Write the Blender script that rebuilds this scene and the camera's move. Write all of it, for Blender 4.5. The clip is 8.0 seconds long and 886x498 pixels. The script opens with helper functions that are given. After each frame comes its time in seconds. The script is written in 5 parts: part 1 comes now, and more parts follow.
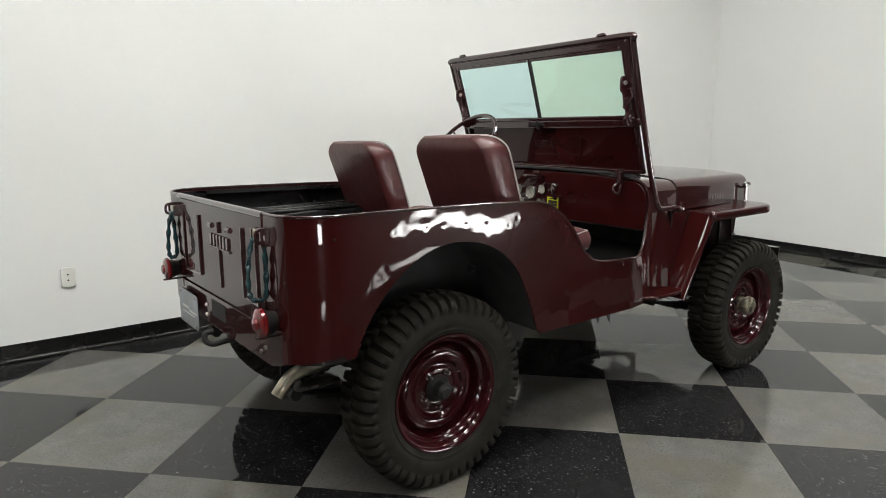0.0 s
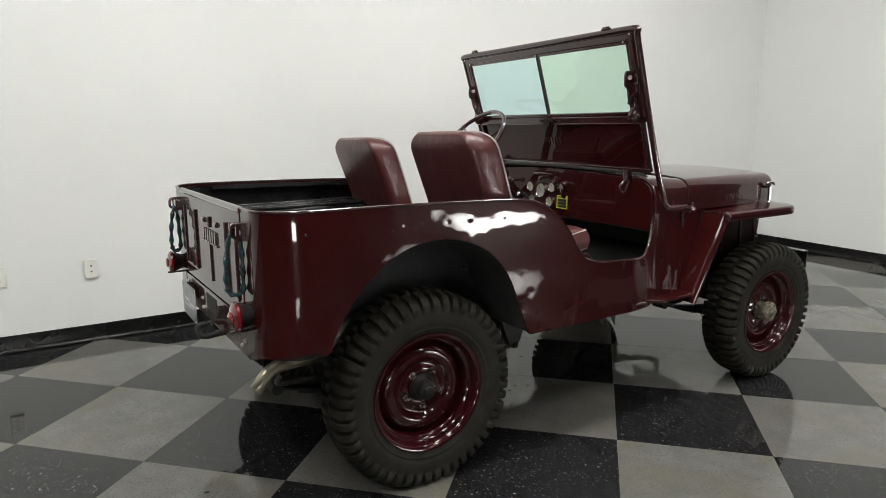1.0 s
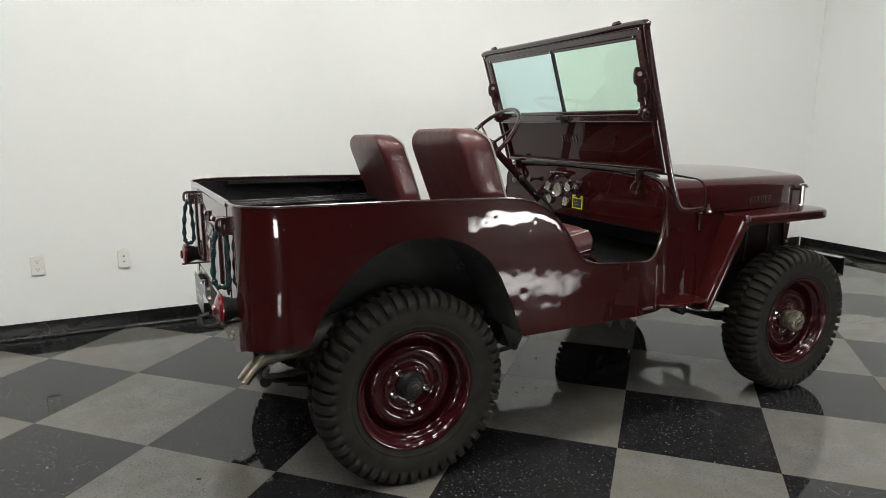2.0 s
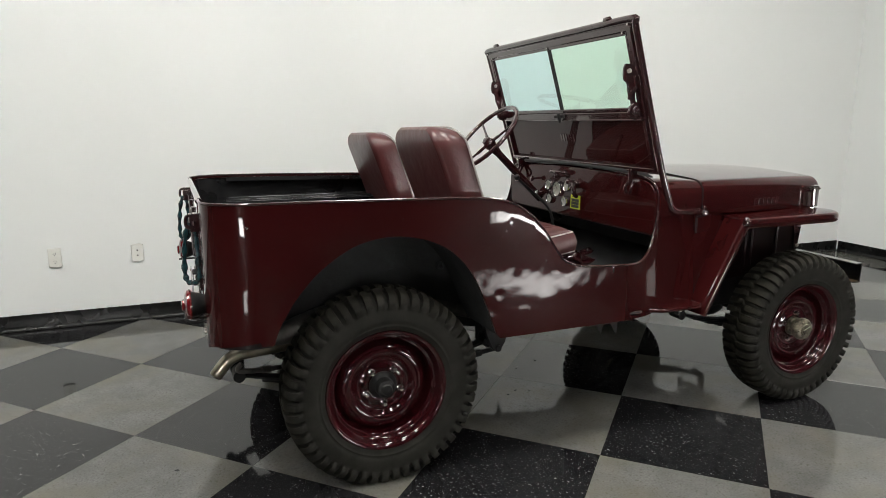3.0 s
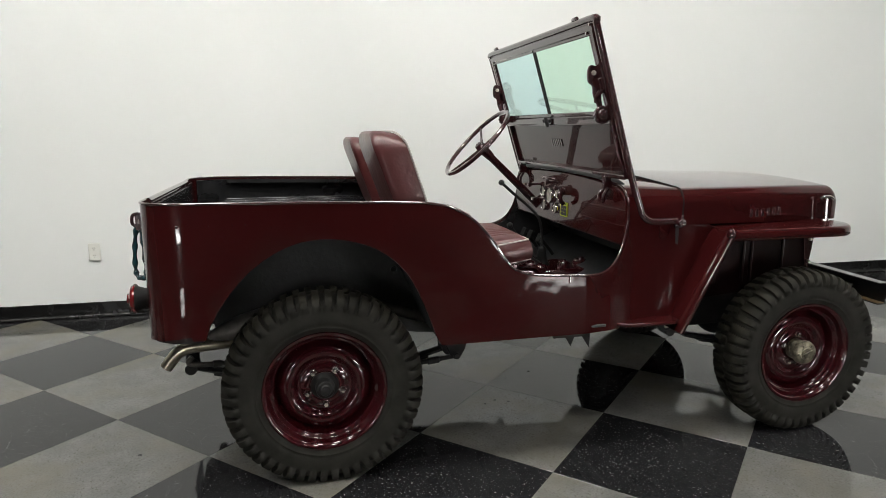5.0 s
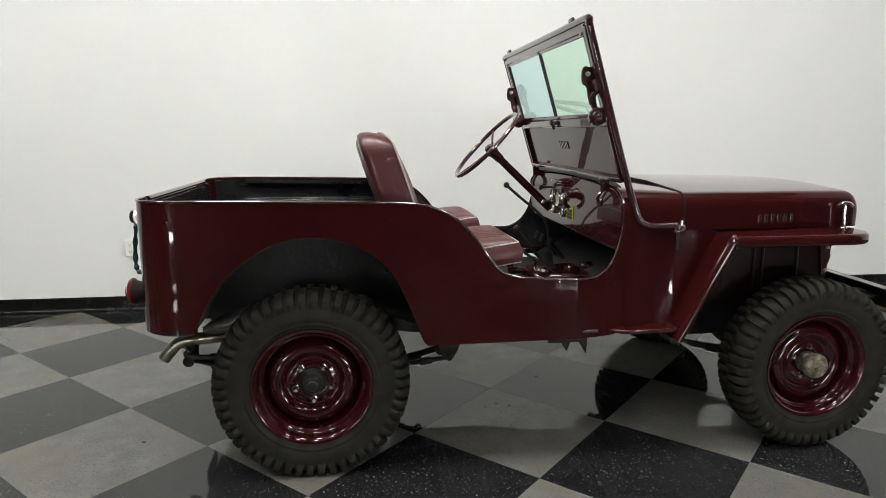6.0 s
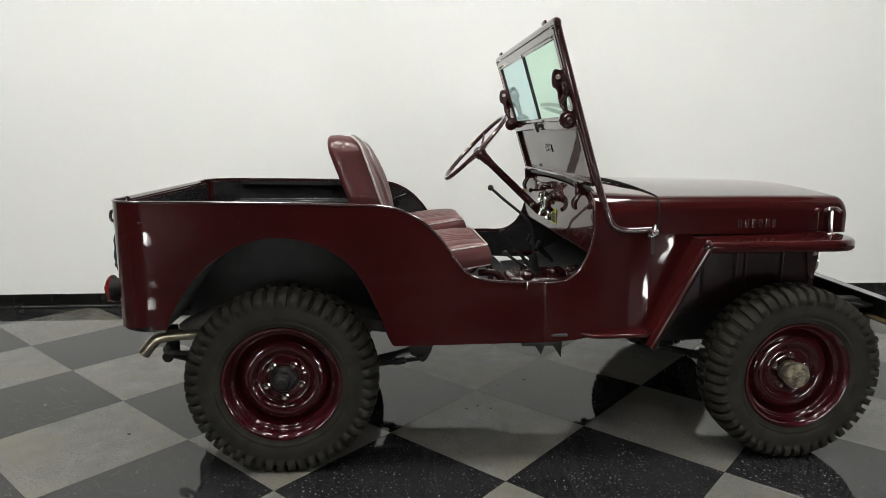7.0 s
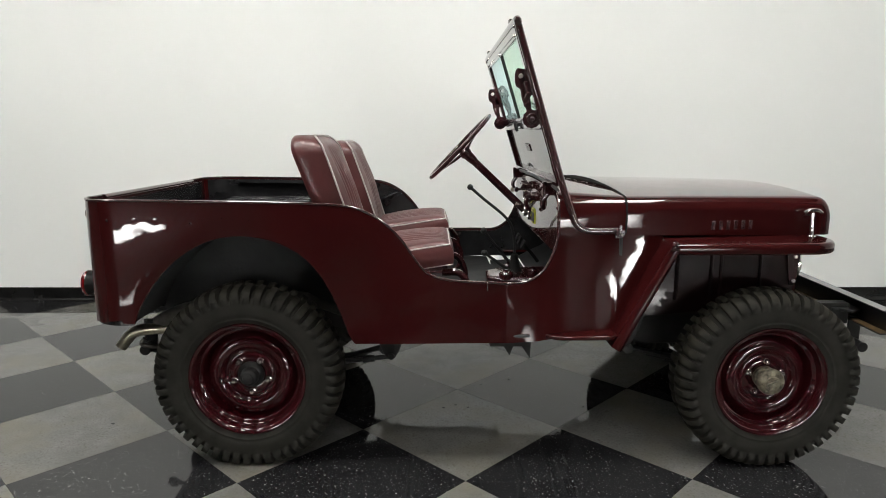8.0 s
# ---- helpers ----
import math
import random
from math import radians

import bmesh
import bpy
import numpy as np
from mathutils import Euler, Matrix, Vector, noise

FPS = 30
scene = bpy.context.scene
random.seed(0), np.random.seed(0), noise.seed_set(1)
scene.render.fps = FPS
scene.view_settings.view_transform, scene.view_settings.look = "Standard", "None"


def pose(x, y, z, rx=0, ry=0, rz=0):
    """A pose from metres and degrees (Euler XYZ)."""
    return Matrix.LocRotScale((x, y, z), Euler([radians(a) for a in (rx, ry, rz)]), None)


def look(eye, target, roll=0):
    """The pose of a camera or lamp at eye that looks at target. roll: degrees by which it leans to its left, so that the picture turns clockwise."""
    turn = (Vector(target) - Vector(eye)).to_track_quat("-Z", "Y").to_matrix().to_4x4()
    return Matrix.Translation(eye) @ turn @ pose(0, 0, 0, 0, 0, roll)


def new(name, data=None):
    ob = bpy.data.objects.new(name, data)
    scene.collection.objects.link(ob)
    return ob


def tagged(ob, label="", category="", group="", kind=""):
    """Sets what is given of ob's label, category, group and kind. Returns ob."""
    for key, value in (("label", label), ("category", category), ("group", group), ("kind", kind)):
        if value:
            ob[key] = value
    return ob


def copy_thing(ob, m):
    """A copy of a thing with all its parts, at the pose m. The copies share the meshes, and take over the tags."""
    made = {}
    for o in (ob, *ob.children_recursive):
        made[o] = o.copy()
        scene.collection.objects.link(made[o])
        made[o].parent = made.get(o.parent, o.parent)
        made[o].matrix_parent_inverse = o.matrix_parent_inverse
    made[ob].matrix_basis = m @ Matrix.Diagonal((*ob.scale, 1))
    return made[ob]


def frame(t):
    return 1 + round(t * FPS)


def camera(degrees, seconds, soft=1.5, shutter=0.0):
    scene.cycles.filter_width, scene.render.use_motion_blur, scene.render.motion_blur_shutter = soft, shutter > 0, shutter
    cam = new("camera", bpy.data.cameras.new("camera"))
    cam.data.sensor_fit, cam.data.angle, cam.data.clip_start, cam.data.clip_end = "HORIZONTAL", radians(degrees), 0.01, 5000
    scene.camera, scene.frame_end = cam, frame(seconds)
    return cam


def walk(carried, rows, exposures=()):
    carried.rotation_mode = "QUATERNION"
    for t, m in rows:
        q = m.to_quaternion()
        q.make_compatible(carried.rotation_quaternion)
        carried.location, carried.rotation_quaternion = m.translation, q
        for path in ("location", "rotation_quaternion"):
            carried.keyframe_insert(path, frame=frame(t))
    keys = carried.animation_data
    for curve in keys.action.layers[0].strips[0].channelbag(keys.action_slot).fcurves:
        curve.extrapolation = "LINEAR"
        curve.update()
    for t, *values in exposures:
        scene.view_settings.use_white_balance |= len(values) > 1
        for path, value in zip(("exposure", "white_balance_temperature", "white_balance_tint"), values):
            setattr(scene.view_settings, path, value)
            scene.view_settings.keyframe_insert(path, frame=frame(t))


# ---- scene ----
cam = camera(67.9, 8.0, soft=0.65)
PATH = [
    (0, (-1.359, -2.495, 1.349), (-0.187, -0.922, 0.957), 0.1),
    (0.5, (-1.252, -2.555, 1.345), (-0.149, -0.934, 0.947), 0.1),
    (1, (-1.138, -2.608, 1.342), (-0.099, -0.946, 0.944), 0.1),
    (1.5, (-1.021, -2.667, 1.338), (-0.064, -0.956, 0.94), 0.2),
    (3, (-0.654, -2.803, 1.341), (0.093, -0.993, 0.93), 0.3),
    (3.5, (-0.515, -2.852, 1.34), (0.176, -1.02, 0.934), 0.3),
    (4, (-0.371, -2.897, 1.337), (0.242, -1.04, 0.921), 0.3),
    (4.5, (-0.236, -2.931, 1.34), (0.308, -1.05, 0.931), 0.2),
    (6, (0.152, -3.024, 1.33), (0.436, -1.082, 0.945), 0.2),
    (6.5, (0.283, -3.05, 1.335), (0.506, -1.101, 0.943), 0.2),
    (7, (0.418, -3.074, 1.335), (0.581, -1.117, 0.955), 0.2),
    (7.5, (0.574, -3.089, 1.338), (0.66, -1.127, 0.958), 0.1),
    (8, (0.726, -3.095, 1.343), (0.756, -1.132, 0.956), 0.0),
]
walk(cam, [(t, look(eye, target, roll)) for t, eye, target, roll in PATH], exposures=[(0, -0.08), (1.5, -0.08), (3.5, -0.01), (8, 0.0)])

# ---- world and lights ----
world = bpy.data.worlds.new("world")
scene.world = world
world.use_nodes = True
world.node_tree.nodes["Background"].inputs[0].default_value = (0.6, 0.62, 0.6, 1)
world.node_tree.nodes["Background"].inputs[1].default_value = 0.02
scene.view_settings.exposure = 0.0
TROFFER = 35.8     # ceiling panels by the wall
TUBES = 33.0      # narrow ceiling lamps over the open floor
GLINT_PANEL = 71.0      # added panels behind the camera, for glints in the paint


# ---- materials ----
def mat(name, base, rough=0.5, metal=0.0, coat=0.0, coat_rough=0.03, spec=0.5,
        noise_scale=0.0, noise_amt=0.0, bump_scale=0.0, bump=0.0, rough_var=0.0, second=None, second_scale=3.0):
    """Principled material with colour, roughness and bump varied by object-space noise at two scales."""
    m = bpy.data.materials.new(name)
    m.use_nodes = True
    nt = m.node_tree
    b = nt.nodes["Principled BSDF"]
    b.inputs["Base Color"].default_value = (*base, 1)
    b.inputs["Roughness"].default_value = rough
    b.inputs["Metallic"].default_value = metal
    b.inputs["Coat Weight"].default_value = coat
    b.inputs["Coat Roughness"].default_value = coat_rough
    b.inputs["Specular IOR Level"].default_value = spec
    tc = nt.nodes.new("ShaderNodeTexCoord")
    if noise_amt or second:
        n = nt.nodes.new("ShaderNodeTexNoise")
        n.inputs["Scale"].default_value = noise_scale or second_scale
        n.inputs["Detail"].default_value = 5
        nt.links.new(tc.outputs["Object"], n.inputs["Vector"])
        mix = nt.nodes.new("ShaderNodeMix")
        mix.data_type = "RGBA"
        hi = second or tuple(min(1, c * (1 + noise_amt)) for c in base)
        lo = base if second else tuple(c * (1 - noise_amt) for c in base)
        mix.inputs[6].default_value = (*lo, 1)
        mix.inputs[7].default_value = (*hi, 1)
        ramp = nt.nodes.new("ShaderNodeMapRange")
        ramp.inputs[1].default_value, ramp.inputs[2].default_value = 0.35, 0.65
        nt.links.new(n.outputs["Fac"], ramp.inputs[0])
        nt.links.new(ramp.outputs[0], mix.inputs[0])
        nt.links.new(mix.outputs[2], b.inputs["Base Color"])
    if rough_var:
        n2 = nt.nodes.new("ShaderNodeTexNoise")
        n2.inputs["Scale"].default_value = 6
        n2.inputs["Detail"].default_value = 6
        nt.links.new(tc.outputs["Object"], n2.inputs["Vector"])
        mr = nt.nodes.new("ShaderNodeMapRange")
        mr.inputs[3].default_value, mr.inputs[4].default_value = max(0.01, rough - rough_var), rough + rough_var
        nt.links.new(n2.outputs["Fac"], mr.inputs[0])
        nt.links.new(mr.outputs[0], b.inputs["Roughness"])
    if bump:
        n3 = nt.nodes.new("ShaderNodeTexNoise")
        n3.inputs["Scale"].default_value = bump_scale
        n3.inputs["Detail"].default_value = 3
        nt.links.new(tc.outputs["Object"], n3.inputs["Vector"])
        bp = nt.nodes.new("ShaderNodeBump")
        bp.inputs["Strength"].default_value = 1.0
        bp.inputs["Distance"].default_value = bump
        nt.links.new(n3.outputs["Fac"], bp.inputs["Height"])
        nt.links.new(bp.outputs[0], b.inputs["Normal"])
        if coat:
            nt.links.new(bp.outputs[0], b.inputs["Coat Normal"])
    return m


def glow(name, colour, strength):
    m = bpy.data.materials.new(name)
    m.use_nodes = True
    nt = m.node_tree
    nt.nodes.remove(nt.nodes["Principled BSDF"])
    e = nt.nodes.new("ShaderNodeEmission")
    e.inputs[0].default_value, e.inputs[1].default_value = (*colour, 1), strength
    nt.links.new(e.outputs[0], nt.nodes["Material Output"].inputs[0])
    return m


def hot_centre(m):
    """Fades the added panel's glow towards its rim, so that its glints get soft edges."""
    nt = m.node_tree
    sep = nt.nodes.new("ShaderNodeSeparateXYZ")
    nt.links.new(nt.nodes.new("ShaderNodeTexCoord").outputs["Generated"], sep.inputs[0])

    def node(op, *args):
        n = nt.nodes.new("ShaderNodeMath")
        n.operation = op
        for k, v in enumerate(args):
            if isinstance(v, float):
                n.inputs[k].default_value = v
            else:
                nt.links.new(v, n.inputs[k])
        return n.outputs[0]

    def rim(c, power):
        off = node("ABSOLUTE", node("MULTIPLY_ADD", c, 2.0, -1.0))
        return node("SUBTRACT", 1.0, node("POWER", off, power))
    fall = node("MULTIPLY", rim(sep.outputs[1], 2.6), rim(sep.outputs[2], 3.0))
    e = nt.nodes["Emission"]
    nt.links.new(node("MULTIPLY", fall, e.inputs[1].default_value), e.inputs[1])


MAROON = mat("maroon_paint", (0.0292, 0.0040, 0.0042), 0.25, coat=1.0, coat_rough=0.02, spec=0.05, noise_scale=2.5, noise_amt=0.12, bump_scale=5.0, bump=0.0008)
MAROON.node_tree.nodes["Principled BSDF"].inputs["Coat IOR"].default_value = 1.34   # thin old lacquer
MAROON2 = mat("maroon_paint_small_parts", (0.026, 0.0046, 0.0056), 0.25, coat=1.0, coat_rough=0.025, bump_scale=40, bump=0.0002)
RIM = mat("rim_paint", (0.030, 0.0037, 0.0054), 0.2, spec=0.1, coat=1.0, coat_rough=0.008, bump_scale=20, bump=0.0001)
WELL = mat("undercoat_black", (0.042, 0.043, 0.044), 0.9, noise_scale=10, noise_amt=0.15, bump_scale=50, bump=0.0015, spec=0.25)
INNERFLOOR = mat("worn_dark_floor", (0.015, 0.0155, 0.016), 0.55, spec=0.22, noise_scale=7, noise_amt=0.35, bump_scale=50, bump=0.001, rough_var=0.12)
BLACK = mat("black_tub_paint", (0.015, 0.015, 0.016), 0.22, spec=0.45, noise_scale=8, noise_amt=0.3, bump_scale=60, bump=0.0006, rough_var=0.12)
SOOT = mat("sooty_steel", (0.09, 0.085, 0.078), 0.5, metal=0.7, noise_scale=14, noise_amt=0.5, rough_var=0.15, bump_scale=60, bump=0.001)
CHASSIS = mat("chassis_black", (0.013, 0.013, 0.013), 0.55, spec=0.28, noise_scale=12, noise_amt=0.4, bump_scale=70, bump=0.001)
RUBBER = mat("tyre_rubber", (0.0190, 0.0185, 0.0158), 0.85, spec=0.18, noise_scale=14, noise_amt=0.25, bump_scale=160, bump=0.0006, rough_var=0.08)


def dusty_tread(m):
    """Brown dust where the rubber meets the road: by the distance from the wheel's axle."""
    nt = m.node_tree
    N, L = nt.nodes, nt.links
    b = N["Principled BSDF"]
    old = b.inputs["Base Color"].links[0].from_socket
    tc = N.new("ShaderNodeTexCoord")
    flat = N.new("ShaderNodeVectorMath")
    flat.operation = "MULTIPLY"
    flat.inputs[1].default_value = (1, 0, 1)
    L.new(tc.outputs["Object"], flat.inputs[0])
    ln = N.new("ShaderNodeVectorMath")
    ln.operation = "LENGTH"
    L.new(flat.outputs[0], ln.inputs[0])
    n = N.new("ShaderNodeTexNoise")
    n.inputs["Scale"].default_value, n.inputs["Detail"].default_value = 13, 6
    L.new(tc.outputs["Object"], n.inputs["Vector"])
    add = N.new("ShaderNodeMath")
    add.operation = "MULTIPLY_ADD"
    add.inputs[1].default_value = 0.085
    L.new(n.outputs["Fac"], add.inputs[0])
    L.new(ln.outputs["Value"], add.inputs[2])
    mr = N.new("ShaderNodeMapRange")
    mr.inputs[1].default_value, mr.inputs[2].default_value = 0.370, 0.420
    L.new(add.outputs[0], mr.inputs[0])
    mix = N.new("ShaderNodeMix")
    mix.data_type = "RGBA"
    mix.inputs[7].default_value = (0.0160, 0.0145, 0.0098, 1)
    L.new(mr.outputs[0], mix.inputs[0])
    L.new(old, mix.inputs[6])
    L.new(mix.outputs[2], b.inputs["Base Color"])


dusty_tread(RUBBER)
SEAL = mat("rubber_seal", (0.03, 0.032, 0.033), 0.55, bump_scale=90, bump=0.0003)
VINYL = mat("maroon_vinyl", (0.068, 0.0140, 0.0142), 0.40, coat=0.28, coat_rough=0.22, noise_scale=5, noise_amt=0.12, bump_scale=16, bump=0.004, rough_var=0.06)
PIPING = mat("white_piping", (0.42, 0.38, 0.365), 0.45, noise_scale=40, noise_amt=0.1)
CHROME = mat("chrome", (0.75, 0.74, 0.72), 0.12, metal=1.0, bump_scale=80, bump=0.0003)
STEEL = mat("dull_steel", (0.42, 0.40, 0.36), 0.38, metal=1.0, noise_scale=30, noise_amt=0.3, rough_var=0.12, bump_scale=120, bump=0.0008)
BRASSY = mat("heat_stained_pipe", (0.42, 0.385, 0.30), 0.3, metal=1.0, noise_scale=18, noise_amt=0.3, rough_var=0.1, bump_scale=90, bump=0.0004)
HUBMETAL = mat("cast_hub_metal", (0.15, 0.136, 0.10), 0.6, metal=0.5, noise_scale=38, noise_amt=0.7, bump_scale=90, bump=0.002, rough_var=0.1)
REDLENS = mat("red_lens", (0.13, 0.004, 0.006), 0.12, coat=1.0, bump_scale=220, bump=0.0004)
TEAL = mat("teal_chain_sleeve", (0.007, 0.034, 0.040), 0.25, noise_scale=25, noise_amt=0.5, bump_scale=70, bump=0.004, coat=0.6)
PLATE = mat("grey_plate", (0.33, 0.36, 0.38), 0.35, metal=0.4, noise_scale=9, noise_amt=0.12)
WHITEMARK = mat("white_marking", (0.7, 0.7, 0.68), 0.5)
BUMPERPAINT = mat("gloss_black_paint", (0.010, 0.010, 0.010), 0.3, coat=1.0, coat_rough=0.06, noise_scale=14, noise_amt=0.3, bump_scale=50, bump=0.0006)
# apron maroon is darkened in its colour for the shade under the fender
APRON = mat("shaded_maroon_apron", (0.010, 0.0032, 0.0036), 0.4, coat=0.5, coat_rough=0.08, spec=0.1, noise_scale=9, noise_amt=0.4, bump_scale=7, bump=0.0012)
RUSTY = mat("rusty_inside", (0.10, 0.062, 0.025), 0.7, noise_scale=15, noise_amt=0.5, bump_scale=60, bump=0.001)
YELLOW = mat("yellow_sticker", (0.62, 0.66, 0.03), 0.5)
BLACKPRINT = mat("black_print", (0.015, 0.015, 0.015), 0.5)
GAUGEFACE = mat("gauge_face", (0.32, 0.31, 0.27), 0.5, noise_scale=60, noise_amt=0.2)
WALLMAT = mat("white_wall_paint", (0.80, 0.815, 0.805), 0.6, noise_scale=0.8, noise_amt=0.012, bump_scale=140, bump=0.0003, spec=0.3)
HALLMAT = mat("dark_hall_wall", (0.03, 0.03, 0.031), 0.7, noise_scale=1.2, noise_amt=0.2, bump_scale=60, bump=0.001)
BASEMAT = mat("black_cove_base", (0.007, 0.007, 0.007), 0.26, spec=0.3, noise_scale=7, noise_amt=0.3, bump_scale=20, bump=0.001, rough_var=0.1)
CEILMAT = mat("dark_ceiling", (0.09, 0.09, 0.092), 0.8, noise_scale=60, noise_amt=0.08, bump_scale=90, bump=0.002)
SLAB = mat("tile_joint", (0.05, 0.05, 0.048), 0.6, noise_scale=20, noise_amt=0.3)
BOOT = mat("black_rubber", (0.010, 0.010, 0.010), 0.8, spec=0.12, noise_scale=20, noise_amt=0.3, bump_scale=60, bump=0.0005)
IVORY = mat("white_plastic", (0.74, 0.74, 0.70), 0.35)
SOCKET = mat("dark_slot", (0.03, 0.03, 0.03), 0.6)
TROFFERGLOW = glow("troffer_diffuser", (1.0, 0.985, 0.93), TROFFER)
TUBEGLOW = glow("tube_diffuser", (1.0, 0.985, 0.93), TUBES)
GLINTGLOW = glow("glint_panel_glow", (1.0, 0.98, 0.95), GLINT_PANEL)
hot_centre(GLINTGLOW)


def glass_material(name, tint):
    m = bpy.data.materials.new(name)
    m.use_nodes = True
    nt = m.node_tree
    nt.nodes.remove(nt.nodes["Principled BSDF"])
    g = nt.nodes.new("ShaderNodeBsdfGlass")
    g.inputs["Color"].default_value = (*tint, 1)
    g.inputs["Roughness"].default_value = 0.0
    g.inputs["IOR"].default_value = 1.46
    nt.links.new(g.outputs[0], nt.nodes["Material Output"].inputs[0])
    return m


GLASS_GREEN = glass_material("green_tinted_glass", (0.86, 0.99, 0.92))
GLASS_BLUE = glass_material("blue_green_tinted_glass", (0.86, 0.985, 0.985))


def tile_material(name, base, alt, fleck, fleck_size, fleck_amount, rough, scuff):
    """Waxed vinyl tile: mottled ground, streaky flecks, a coat of wax; each tile shifted by its own random value."""
    m = bpy.data.materials.new(name)
    m.use_nodes = True
    nt = m.node_tree
    N, L = nt.nodes, nt.links
    b = N["Principled BSDF"]
    tc, oi = N.new("ShaderNodeTexCoord"), N.new("ShaderNodeObjectInfo")
    add = N.new("ShaderNodeVectorMath")
    add.operation = "MULTIPLY_ADD"
    comb = N.new("ShaderNodeCombineXYZ")
    for i in range(3):
        L.new(oi.outputs["Random"], comb.inputs[i])
    add.inputs[1].default_value = (37.0, 53.0, 11.0)
    L.new(comb.outputs[0], add.inputs[0])
    L.new(tc.outputs["Object"], add.inputs[2])
    n1 = N.new("ShaderNodeTexNoise")
    n1.inputs["Scale"].default_value, n1.inputs["Detail"].default_value = 9, 6
    L.new(add.outputs[0], n1.inputs["Vector"])
    mix = N.new("ShaderNodeMix")
    mix.data_type = "RGBA"
    mix.inputs[6].default_value, mix.inputs[7].default_value = (*base, 1), (*alt, 1)
    mr = N.new("ShaderNodeMapRange")
    mr.inputs[1].default_value, mr.inputs[2].default_value = 0.35, 0.68
    L.new(n1.outputs["Fac"], mr.inputs[0])
    L.new(mr.outputs[0], mix.inputs[0])
    # flecks: cells kept where a second noise is high, stretched a little
    mp = N.new("ShaderNodeMapping")
    mp.inputs["Scale"].default_value = (1.0, 0.75, 1.0)
    mp.inputs["Rotation"].default_value = (0, 0, 0.9)
    L.new(add.outputs[0], mp.inputs[0])
    n2 = N.new("ShaderNodeTexNoise")
    n2.inputs["Scale"].default_value, n2.inputs["Detail"].default_value = fleck_size, 2
    L.new(mp.outputs[0], n2.inputs["Vector"])
    m2 = N.new("ShaderNodeMapRange")
    m2.inputs[1].default_value, m2.inputs[2].default_value = fleck_amount, fleck_amount + 0.06
    L.new(n2.outputs["Fac"], m2.inputs[0])
    mix2 = N.new("ShaderNodeMix")
    mix2.data_type = "RGBA"
    mix2.inputs[7].default_value = (*fleck, 1)
    L.new(m2.outputs[0], mix2.inputs[0])
    L.new(mix.outputs[2], mix2.inputs[6])
    # fine grain, broad scuffs and each tile's own shade
    n5 = N.new("ShaderNodeTexNoise")
    n5.inputs["Scale"].default_value, n5.inputs["Detail"].default_value = 130, 4
    L.new(add.outputs[0], n5.inputs["Vector"])
    m5 = N.new("ShaderNodeMapRange")
    m5.inputs[1].default_value, m5.inputs[2].default_value, m5.inputs[3].default_value, m5.inputs[4].default_value = 0.3, 0.7, 0.84, 1.16
    L.new(n5.outputs["Fac"], m5.inputs[0])
    m6 = N.new("ShaderNodeMapRange")
    m6.inputs[3].default_value, m6.inputs[4].default_value = 0.92, 1.08
    L.new(oi.outputs["Random"], m6.inputs[0])
    mul = N.new("ShaderNodeMath")
    mul.operation = "MULTIPLY"
    L.new(m5.outputs[0], mul.inputs[0])
    L.new(m6.outputs[0], mul.inputs[1])
    sc = N.new("ShaderNodeVectorMath")
    sc.operation = "SCALE"
    L.new(mix2.outputs[2], sc.inputs[0])
    L.new(mul.outputs[0], sc.inputs["Scale"])
    n7 = N.new("ShaderNodeTexNoise")
    n7.inputs["Scale"].default_value, n7.inputs["Detail"].default_value = 2.6, 6
    L.new(add.outputs[0], n7.inputs["Vector"])
    m7 = N.new("ShaderNodeMapRange")
    m7.inputs[1].default_value, m7.inputs[2].default_value, m7.inputs[4].default_value = 0.46, 0.68, 0.75
    L.new(n7.outputs["Fac"], m7.inputs[0])
    mix3 = N.new("ShaderNodeMix")
    mix3.data_type = "RGBA"
    mix3.inputs[7].default_value = (*scuff, 1)
    L.new(m7.outputs[0], mix3.inputs[0])
    L.new(sc.outputs[0], mix3.inputs[6])
    L.new(mix3.outputs[2], b.inputs["Base Color"])
    # wax: uneven gloss and a faint roll of the surface
    n3 = N.new("ShaderNodeTexNoise")
    n3.inputs["Scale"].default_value, n3.inputs["Detail"].default_value = 5, 5
    L.new(add.outputs[0], n3.inputs["Vector"])
    m3 = N.new("ShaderNodeMapRange")
    m3.inputs[3].default_value, m3.inputs[4].default_value = rough - 0.018, rough + 0.03
    L.new(n3.outputs["Fac"], m3.inputs[0])
    L.new(m3.outputs[0], b.inputs["Roughness"])
    n4 = N.new("ShaderNodeTexNoise")
    n4.inputs["Scale"].default_value = 14
    L.new(add.outputs[0], n4.inputs["Vector"])
    bp = N.new("ShaderNodeBump")
    bp.inputs["Distance"].default_value = 0.00012
    L.new(n4.outputs["Fac"], bp.inputs["Height"])
    L.new(bp.outputs[0], b.inputs["Normal"])
    b.inputs["Specular IOR Level"].default_value = 0.41
    return m


TILE_DARK = tile_material("dark_tile", (0.010, 0.010, 0.011), (0.0155, 0.0155, 0.0165), (0.19, 0.19, 0.186), 115, 0.660, 0.045, (0.019, 0.019, 0.0198))
TILE_LIGHT = tile_material("light_tile", (0.104, 0.1035, 0.098), (0.128, 0.1265, 0.120), (0.086, 0.084, 0.075), 105, 0.60, 0.048, (0.119, 0.110, 0.084))


# ---- mesh helpers ----
SAG = [False]


def sag(v):
    """The old springs let the tub hang lower on its left; the twist fades towards the hood."""
    slope = float(np.interp(v.x, [0.85, 1.2], [0.0275, 0.0140]))
    v.z -= (v.y + 0.73) * slope


